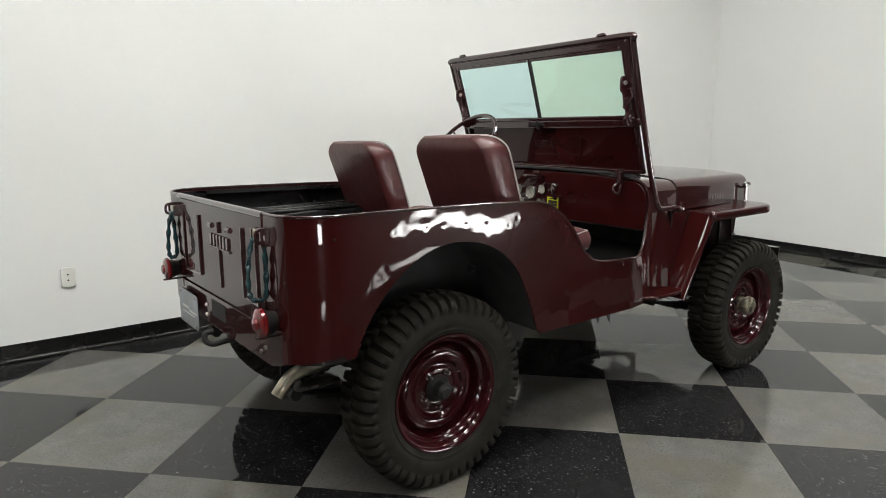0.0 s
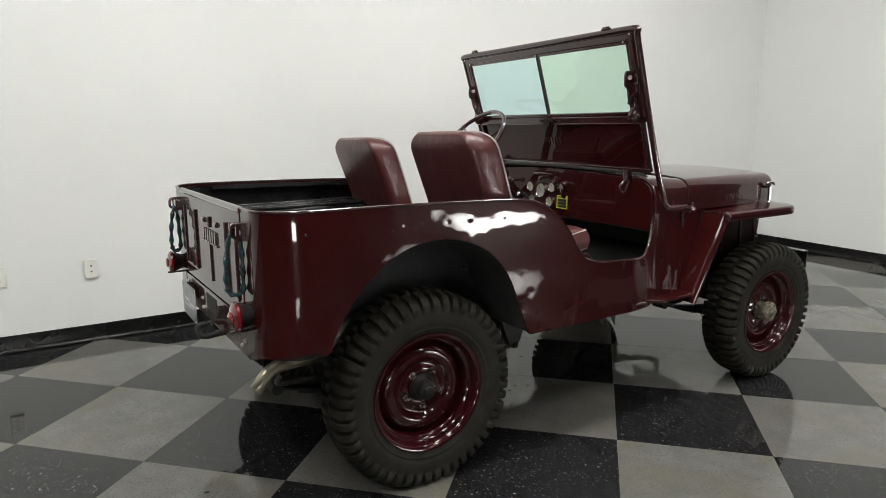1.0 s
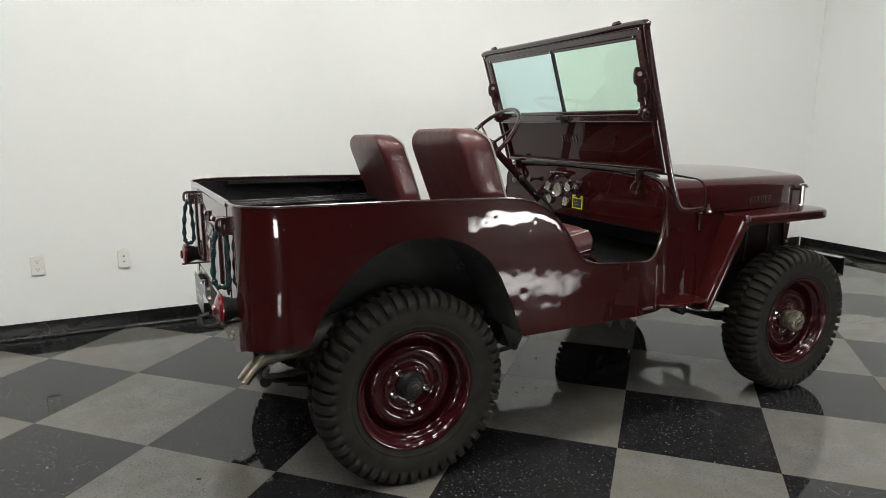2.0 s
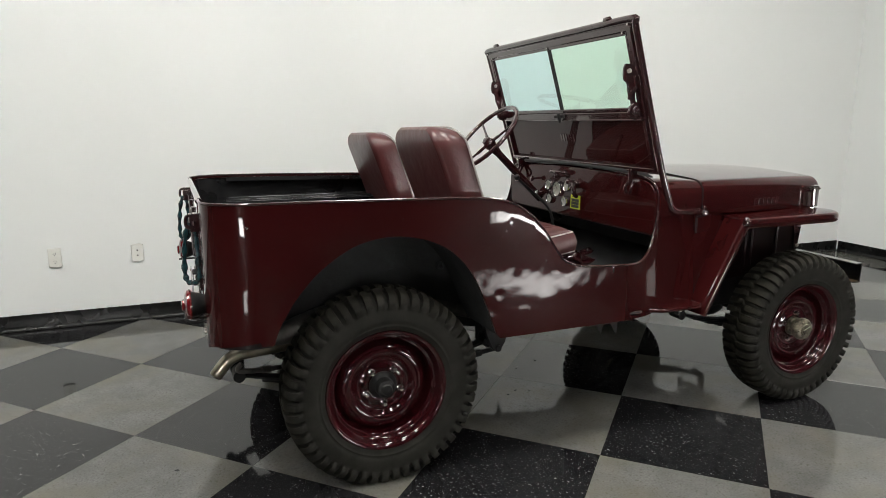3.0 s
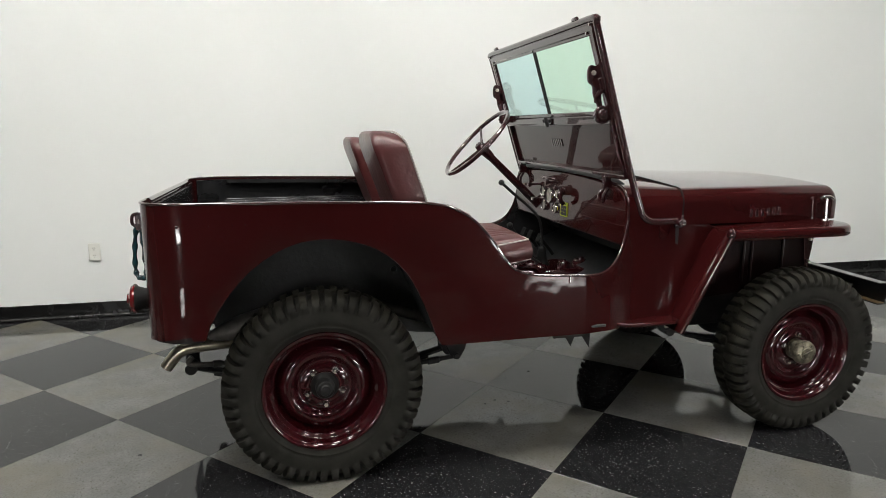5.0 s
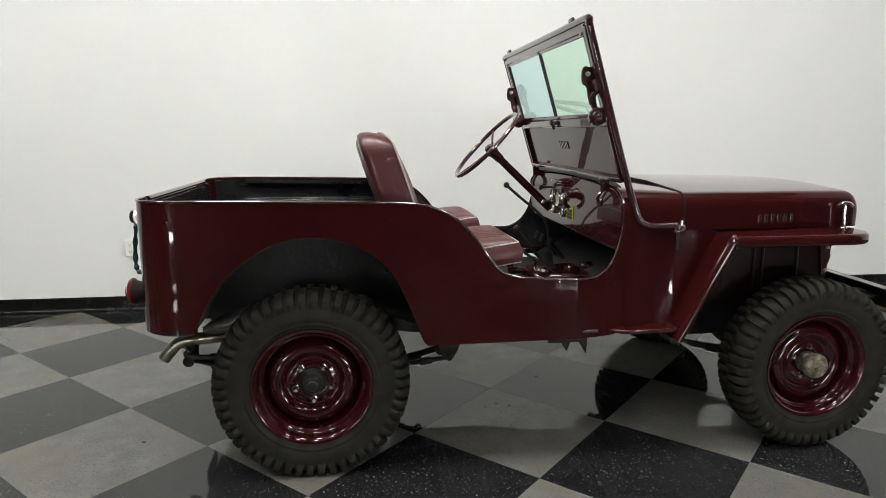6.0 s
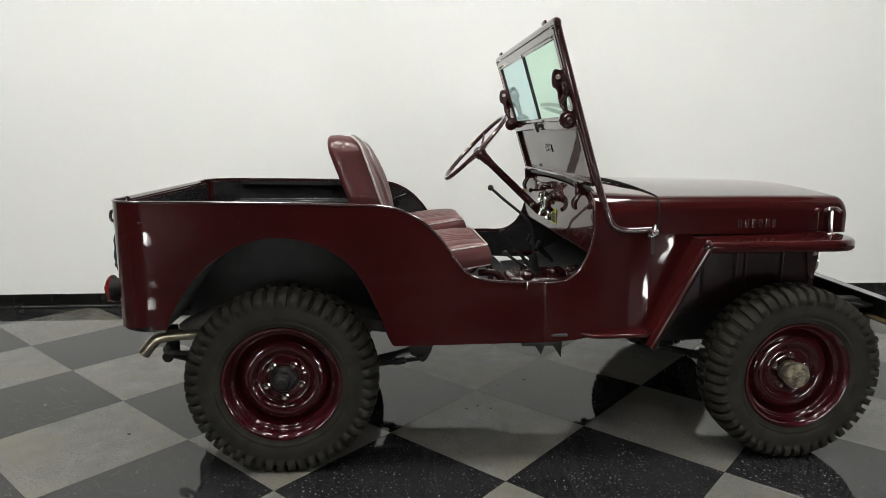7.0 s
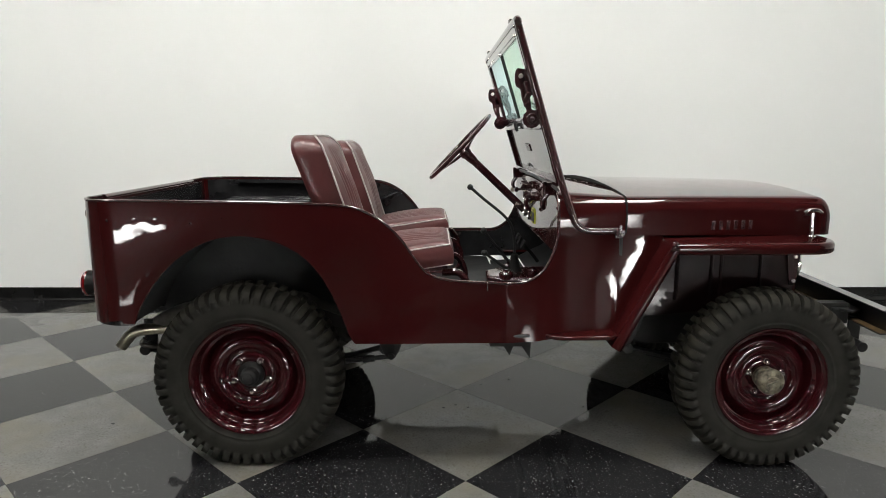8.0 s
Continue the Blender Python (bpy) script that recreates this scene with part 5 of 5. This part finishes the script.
for sg in (-1, 1):
    bm = BM()
    prism(bm, [(2.44, sg * 0.33), (2.555, sg * 0.30), (2.555, sg * 0.42), (2.50, sg * 0.44), (2.47, sg * 0.40), (2.44, sg * 0.40)], "z", 0.535, 0.548)
    part("bumper_gusset", bm, CHASSIS, bumper, bevel=0.003)


# ---- wheels ----
def tyre_mesh(flat):
    """One skin: sidewall, shoulder and bar lugs, staggered on the two sides."""
    count = 50
    pitch = 2 * math.pi / count
    # (along the axle, ground radius, lug radius, share of the pitch, lug's reach sideways)
    wall = [(0.062, 0.214), (0.073, 0.222), (0.083, 0.236), (0.0835, 0.240), (0.088, 0.243), (0.0885, 0.247), (0.0865, 0.250), (0.0900, 0.256), (0.0925, 0.272), (0.0918, 0.290), (0.0905, 0.302)]
    half = [(h, r, r, 0.62, 0.0) for h, r in wall]
    half += [(0.0895, 0.306, 0.308, 0.62, 0.001), (0.0880, 0.311, 0.320, 0.60, 0.008), (0.0830, 0.320, 0.335, 0.58, 0.011), (0.0760, 0.330, 0.350, 0.57, 0.009), (0.0660, 0.340, 0.3610, 0.56, 0.004),
             (0.0520, 0.347, 0.3650, 0.55, 0.0), (0.0280, 0.351, 0.3668, 0.54, 0.0), (0.0120, 0.352, 0.3670, 0.50, 0.0), (0.0060, 0.352, 0.3585, 0.46, 0.0)]
    rows = []
    for side, lines in ((1, half), (-1, list(reversed(half)))):
        for h, r0, r1, w, reach in lines:
            wa = w * pitch / 2
            out = min(wa * 1.18, 0.97 * pitch / 2)
            ring = []
            for k in range(count):
                a0 = pitch * (k + (0.5 if side < 0 else 0)) - 0.12 * h
                for da, up in ((-out, 0), (-wa, 1), (0, 1), (wa, 1), (out, 0), (pitch / 2, 0)):
                    r = r1 if up else r0
                    wear = 0.0010 * noise.noise(Vector((k * 1.7, h * 40, side))) if up else 0
                    ring.append(((r + wear) * math.cos(a0 + da), side * (h + (reach if up else 0)), (r + wear) * math.sin(a0 + da)))
            rows.append(ring)
    bm = BM()
    grid(bm, rows, close=True)
    # flattened where it carries the weight
    for v in bm.verts:
        if v.co.z < flat:
            v.co.z = flat + (v.co.z - flat) * 0.05
        if v.co.z < -0.30:
            v.co.y *= 1 + 0.035 * (-0.30 - v.co.z) / 0.06
    return bm


RIM_PROFILE = [(0.206, -0.060), (0.222, -0.066), (0.224, -0.060), (0.214, -0.056), (0.206, -0.050), (0.202, -0.030), (0.190, -0.020), (0.190, 0.015), (0.203, 0.030), (0.207, 0.052), (0.211, 0.062),
               (0.218, 0.068), (0.2245, 0.071), (0.2265, 0.076), (0.2245, 0.081), (0.219, 0.081), (0.213, 0.077), (0.207, 0.070), (0.203, 0.060), (0.200, 0.046), (0.194, 0.040), (0.187, 0.038),
               (0.182, 0.028), (0.180, 0.008), (0.178, -0.008), (0.175, -0.012), (0.172, -0.005), (0.167, 0.008), (0.159, 0.0185), (0.149, 0.0258), (0.138, 0.0295), (0.127, 0.0300),
               (0.118, 0.0268), (0.110, 0.0200), (0.104, 0.0130), (0.098, 0.0088), (0.091, 0.0080), (0.085, 0.0105), (0.078, 0.014), (0.062, 0.018), (0.050, 0.016), (0.045, 0.010), (0.042, 0.0)]


def wheel(front):
    """Steel wheel with tyre, nuts and hub; its outer face looks along +y."""
    bm = BM()
    lathe(bm, RIM_PROFILE, 72)
    w = part("wheel", bm, RIM, None, "glossy maroon steel wheel with lug tyre", sharp=60)
    part("tyre", tyre_mesh(-0.364 if front else -0.3555), RUBBER, w, "black bar-lug tyre, dusty on the tread", sharp=75)
    for k in range(5):
        a = 2 * math.pi * k / 5 + (math.pi / 2 if front else -math.pi / 2 - 0.03)
        bm = BM()
        c = (0.0695 * math.cos(a), 0, 0.0695 * math.sin(a))
        lathe(bm, [(0.014, 0.017), (0.014, 0.022), (0.0105, 0.024), (0.0105, 0.036), (0.008, 0.039), (0.0001, 0.0395)], 6, "y", c)
        part("lug_nut", bm, CHROME, w)
    bm = BM()
    if front:
        lathe(bm, [(0.046, 0.0), (0.046, 0.03), (0.040, 0.036), (0.040, 0.052), (0.050, 0.054), (0.053, 0.058), (0.053, 0.076), (0.049, 0.083), (0.044, 0.086), (0.030, 0.088), (0.028, 0.094), (0.0001, 0.095)], 36)
        hub = part("locking_hub", bm, HUBMETAL, w, "weathered cast metal locking hub")
        bm = BM()
        box(bm, (0, 0.096, 0), (0.046, 0.010, 0.022), Matrix.Rotation(0.4, 3, "Y"))
        for k in range(6):
            a = 2 * math.pi * k / 6
            lathe(bm, [(0.006, 0.082), (0.006, 0.090), (0.0001, 0.091)], 6, "y", (0.041 * math.cos(a), 0, 0.041 * math.sin(a)))
        part("hub_dial", bm, HUBMETAL, hub, bevel=0.002)
    else:
        lathe(bm, [(0.053, 0.0), (0.053, 0.020), (0.048, 0.027), (0.036, 0.034), (0.034, 0.058), (0.031, 0.063), (0.022, 0.066), (0.018, 0.074), (0.0001, 0.076)], 30)
        part("hub_cap", bm, CHASSIS, w, "black axle hub")
    return w


for ax, az, TRACK, front, size in ((0.007, 0.3565, 0.612, False, 1.0), (2.024, 0.3505, 0.660, True, 0.963)):
    w = wheel(front)
    w.parent = jeep
    turn = Matrix.Rotation(math.pi, 4, "Z")
    w.matrix_basis = Matrix.Translation((ax, -TRACK, az)) @ turn @ Matrix.Scale(size, 4)
    copy_thing(w, Matrix.Translation((ax, TRACK, az)))


# ---- seats ----
SAG[0] = True


def cushion_block(bm, base, ux, uy, uz, lx, ly, lz, crown, ribs, rib_axis_margin, round_top=0.03):
    """A padded block: base is the middle of its lower face; lz its thickness to the upper face, which bulges and carries pleats along ux."""
    n, m = 26, 90
    rows = []
    for i in range(n + 1):
        u = -1 + 2 * i / n
        r = []
        for j in range(m + 1):
            v = -1 + 2 * j / m
            edge = (1 - abs(u) ** 5) * (1 - abs(v) ** 6)
            h = lz - 0.022 + 0.022 * edge ** 0.35 + crown * (1 - u * u) * (1 - v * v)
            if ribs and abs(v) < rib_axis_margin and abs(u) < 0.93:
                h += 0.006 * abs(math.sin(ribs * math.pi * (v / rib_axis_margin + 1) / 2)) - 0.006
            r.append(base + ux * (u * lx / 2) + uy * (v * ly / 2) + uz * h)
        rows.append(r)
    vs = grid(bm, rows)
    ring = [vs[0][j] for j in range(m + 1)] + [vs[i][m] for i in range(1, n + 1)] + [vs[n][j] for j in range(m - 1, -1, -1)] + [vs[i][0] for i in range(n - 1, 0, -1)]
    low = [bm.verts.new(v.co - uz * ((v.co - base).dot(uz) - 0.006)) for v in ring]
    k = len(ring)
    mid = []
    for a, b in zip(ring, low):
        d = a.co - base
        d -= uz * d.dot(uz)
        mid.append([bm.verts.new(a.co.lerp(b.co, f) + d.normalized() * g) for f, g in ((0.2, 0.008), (0.5, 0.013), (0.8, 0.008))])
    for i in range(k):
        j = (i + 1) % k
        chain = [ring, [m[0] for m in mid], [m[1] for m in mid], [m[2] for m in mid], low]
        for A, B in zip(chain, chain[1:]):
            bm.faces.new((A[i], A[j], B[j], B[i]))
    bm.faces.new(low)
    return [v.co.copy() for v in ring]


def seat(yc, width, top):
    """One bucket seat: cushion on a tube frame and a leaning backrest with a rounded top."""
    # cushion
    ux = Vector((0.988, 0, 0.152)).normalized()
    uy = Vector((0, 1, 0))
    uz = ux.cross(uy).normalized()
    bm = BM()
    ring = cushion_block(bm, Vector((0.585, yc, 0.762)), ux, uy, uz, 0.44, width, 0.108, 0.022, 10, 0.74)
    cush = part("seat_cushion", bm, VINYL, jeep, "pleated maroon vinyl seat cushion with white piping", sharp=55)
    bm = BM()
    tube(bm, ring, 0.0030, 6, closed=True)
    part("piping", bm, PIPING, cush)
    bm = BM()
    tube(bm, [p - uz * 0.078 for p in ring], 0.0028, 6, closed=True)
    part("piping", bm, PIPING, cush)
    # backrest: outline in its own plane, rounded at the top, thick, front face pleated
    bz = Vector((-0.295, 0, 0.955)).normalized()      # up the backrest
    bn = Vector((0.955, 0, 0.295)).normalized()       # to the front
    foot = Vector((0.362, yc, 0.80))
    H = (top - 0.80) / bz.z
    rad = 0.085
    NB = 84
    bm = BM()

    def half_width(s):
        w = width / 2
        if s > H - rad:
            w -= rad - math.sqrt(max(0, rad * rad - (s - H + rad) ** 2))
        return w
    ss = list(np.linspace(0, H - rad, 18)) + [H - rad + rad * math.sin(math.pi / 2 * k / 9) for k in range(1, 9)] + [H - 0.001]

    def thick(s):
        q = max(0.0, (s - H + 0.06) / 0.06)
        return 0.098 - 0.010 * (s / H) ** 3 - 0.024 * q * q

    def face(n0, bulge, pleat):
        rows = []
        for s in ss:
            r = []
            hw = half_width(s)
            for j in range(NB + 1):
                v = -1 + 2 * j / NB
                e = max(0.0, 1 - abs(v) ** 8) * (1 if s < H - rad else max(0.0, 1 - ((s - H + rad) / rad) ** 4))
                h = bulge * (1 - v * v) * math.sin(math.pi * min(1, max(0.02, s / H)))
                if pleat and abs(v * hw) < width * 0.33 and 0.05 < s < H - 0.05:
                    h += 0.006 * abs(math.sin(8 * math.pi * (v * hw / (width * 0.33) + 1) / 2)) - 0.006
                q = max(0.0, (s - H + 0.06) / 0.06)
                up = s if n0 == 0 else s * (H - 0.024) / H
                r.append(foot + bz * up + Vector((0, v * hw, 0)) + bn * ((0.012 * q * q - 0.028 * s / H if n0 == 0 else thick(s)) + h))
            rows.append(r)
        return rows
    front = face(1, 0.030, True)
    back = face(0, -0.010, False)
    # the rear edge is drawn in a little so that it rounds over
    back = [[foot + (p - foot) * 0.985 + Vector((0, 0, 0)) + (bz * 0.004) for p in r] for r in back]
    gf, gb = grid(bm, front), grid(bm, back)

    def rim(g):
        return [g[i][0] for i in range(len(g))] + g[-1][1:] + [g[i][-1] for i in range(len(g) - 2, -1, -1)]
    rf, rb = rim(gf), rim(gb)
    mid = [bm.verts.new(a.co.lerp(b.co, 0.5) * 1.0) for a, b in zip(rf, rb)]
    q = [bm.verts.new(b.co.lerp(a.co, 0.16)) for a, b in zip(rf, rb)]
    ctr = foot + bz * (H * 0.5)
    for v in mid + q:
        d = v.co - ctr
        d -= bn * d.dot(bn)
        v.co += d.normalized() * 0.010
    for A, B in ((rf, mid), (mid, q), (q, rb)):
        for i in range(len(A) - 1):
            bm.faces.new((A[i], A[i + 1], B[i + 1], B[i]))
    bm.faces.new([gf[0][j] for j in range(NB + 1)] + [mid[-1], q[-1]] + [gb[0][j] for j in range(NB, -1, -1)] + [q[0], mid[0]])
    pipe = []
    for v in rf:
        d = v.co - ctr
        d -= bn * d.dot(bn)
        pipe.append(v.co + bn * 0.0015 + d.normalized() * 0.005)
    back_ob = part("seat_back", bm, VINYL, jeep, "maroon vinyl seat back, pleated front, white piping", sharp=65)
    bm = BM()
    tube(bm, pipe, 0.0036, 8)
    part("piping", bm, PIPING, back_ob)
    # tube frame under the cushion
    for dy in (-width / 2 + 0.03, width / 2 - 0.03):
        bm = BM()
        tube(bm, spline([(0.40, yc + dy, 0.84), (0.40, yc + dy, 0.66), (0.44, yc + dy, 0.60), (0.60, yc + dy, 0.595), (0.80, yc + dy, 0.60), (0.86, yc + dy, 0.63), (0.865, yc + dy, 0.70), (0.83, yc + dy, 0.76), (0.76, yc + dy, 0.765)], 6), 0.014, 10)
        part("seat_frame", bm, MAROON2, jeep, "maroon steel tube seat frame")


seat(-0.422, 0.442, 1.288)
seat(0.393, 0.436, 1.263)
bm = BM()
box(bm, (0.62, 0.375, 0.67), (0.36, 0.36, 0.16))
part("fuel_tank", bm, MAROON2, jeep, "maroon fuel tank under the driver seat", bevel=0.02)
SAG[0] = False

# ---- the floor: slab and checkered tiles ----
bm = BM()
box(bm, ((X0 + X1) / 2, (Y0 + Y1) / 2, -0.054), (X1 - X0 + 0.24, Y1 - Y0 + 0.24, 0.1))
floor = tagged(part("floor", bm, SLAB), "glossy checkered vinyl tile floor, dark and light grey", "floor", kind="structure")

TILE = 0.6096
HALF = TILE / math.sqrt(2)
ORIGIN = (-0.878, 0.470)      # the middle of one light tile


def clipped(poly):
    """Cuts a tile's outline to the room."""
    for ax, lim, sign in ((0, X0, 1), (0, X1, -1), (1, Y0, 1), (1, Y1, -1)):
        out = []
        for i, p in enumerate(poly):
            q = poly[(i + 1) % len(poly)]
            dp, dq = sign * (p[ax] - lim), sign * (q[ax] - lim)
            if dp >= 0:
                out.append(p)
            if dp * dq < 0:
                f = dp / (dp - dq)
                out.append((p[0] + f * (q[0] - p[0]), p[1] + f * (q[1] - p[1])))
        poly = out
    return poly


def tile_mesh(outline, name):
    """A tile with a slightly eased edge, its top at 0."""
    bm = bmesh.new()
    n = len(outline)
    cx, cy = sum(p[0] for p in outline) / n, sum(p[1] for p in outline) / n

    def ring(inset, z):
        r = []
        for p in outline:
            d = math.hypot(p[0] - cx, p[1] - cy) or 1
            k = 1 - inset / d
            r.append(bm.verts.new((cx + (p[0] - cx) * k, cy + (p[1] - cy) * k, z)))
        return r
    a, b, c = ring(0.0004, -0.004), ring(0.0004, -0.0004), ring(0.0012, 0)
    for u, v in ((a, b), (b, c)):
        for i in range(n):
            bm.faces.new((u[i], u[(i + 1) % n], v[(i + 1) % n], v[i]))
    bm.faces.new(c)
    bmesh.ops.recalc_face_normals(bm, faces=bm.faces)
    me = bpy.data.meshes.new(name)
    bm.to_mesh(me)
    bm.free()
    return me


DIAMOND = [(HALF, 0), (0, HALF), (-HALF, 0), (0, -HALF)]
whole = {}
for dark in (False, True):
    whole[dark] = tile_mesh(DIAMOND, "tile")
    whole[dark].materials.append(TILE_DARK if dark else TILE_LIGHT)
far_bm = {False: bmesh.new(), True: bmesh.new()}
for i in range(-26, 27):
    for j in range(-26, 27):
        cx, cy = ORIGIN[0] + HALF * (i - j), ORIGIN[1] + HALF * (i + j)
        if cx < X0 - HALF or cx > X1 + HALF or cy < Y0 - HALF or cy > Y1 + HALF:
            continue
        dark = (i + j) % 2 != 0
        full = [(cx + p[0], cy + p[1]) for p in DIAMOND]
        cut = clipped(full)
        if len(cut) < 3:
            continue
        area = abs(sum(cut[k][0] * cut[(k + 1) % len(cut)][1] - cut[(k + 1) % len(cut)][0] * cut[k][1] for k in range(len(cut)))) / 2
        if area < 0.0005:
            continue
        if cx < -4.6 or cy < -4.0:
            # far part of the hall: joined
            bm = far_bm[dark]
            top = [bm.verts.new((cx + (p[0] - cx) * 0.998, cy + (p[1] - cy) * 0.998, 0)) for p in cut]
            low = [bm.verts.new((p[0], p[1], -0.004)) for p in cut]
            bm.faces.new(top)
            for k in range(len(cut)):
                bm.faces.new((low[k], low[(k + 1) % len(cut)], top[(k + 1) % len(cut)], top[k]))
            continue
        if all(X0 <= p[0] <= X1 and Y0 <= p[1] <= Y1 for p in full):
            me = whole[dark]
        else:
            me = tile_mesh([(p[0] - cx, p[1] - cy) for p in cut], "tile")
            me.materials.append(TILE_DARK if dark else TILE_LIGHT)
        ob = new("tile", me)
        ob.location = (cx, cy, 0)
        ob.parent = floor
for dark in (False, True):
    tagged(part("far_tiles", far_bm[dark], TILE_DARK if dark else TILE_LIGHT, floor), kind="stuff")

# small black scuffs on the tiles
rnd = random.Random(4)
for sx, sy, sr in ((-0.716, -0.321, 0.010), (0.773, -0.178, 0.007), (0.831, -0.147, 0.007), (0.889, -0.180, 0.006), (1.438, -0.175, 0.007), (0.97, 0.10, 0.006), (1.12, 0.16, 0.008)):
    bm = BM()
    prism(bm, [(sr * (0.6 + 0.6 * rnd.random()) * math.cos(a), 0.7 * sr * (0.6 + 0.6 * rnd.random()) * math.sin(a)) for a in [2 * math.pi * k / 9 for k in range(9)]], "z", 0.0, 0.0012)
    ob = part("scuff", bm, BOOT, floor)
    ob.location = (sx, sy, 0)
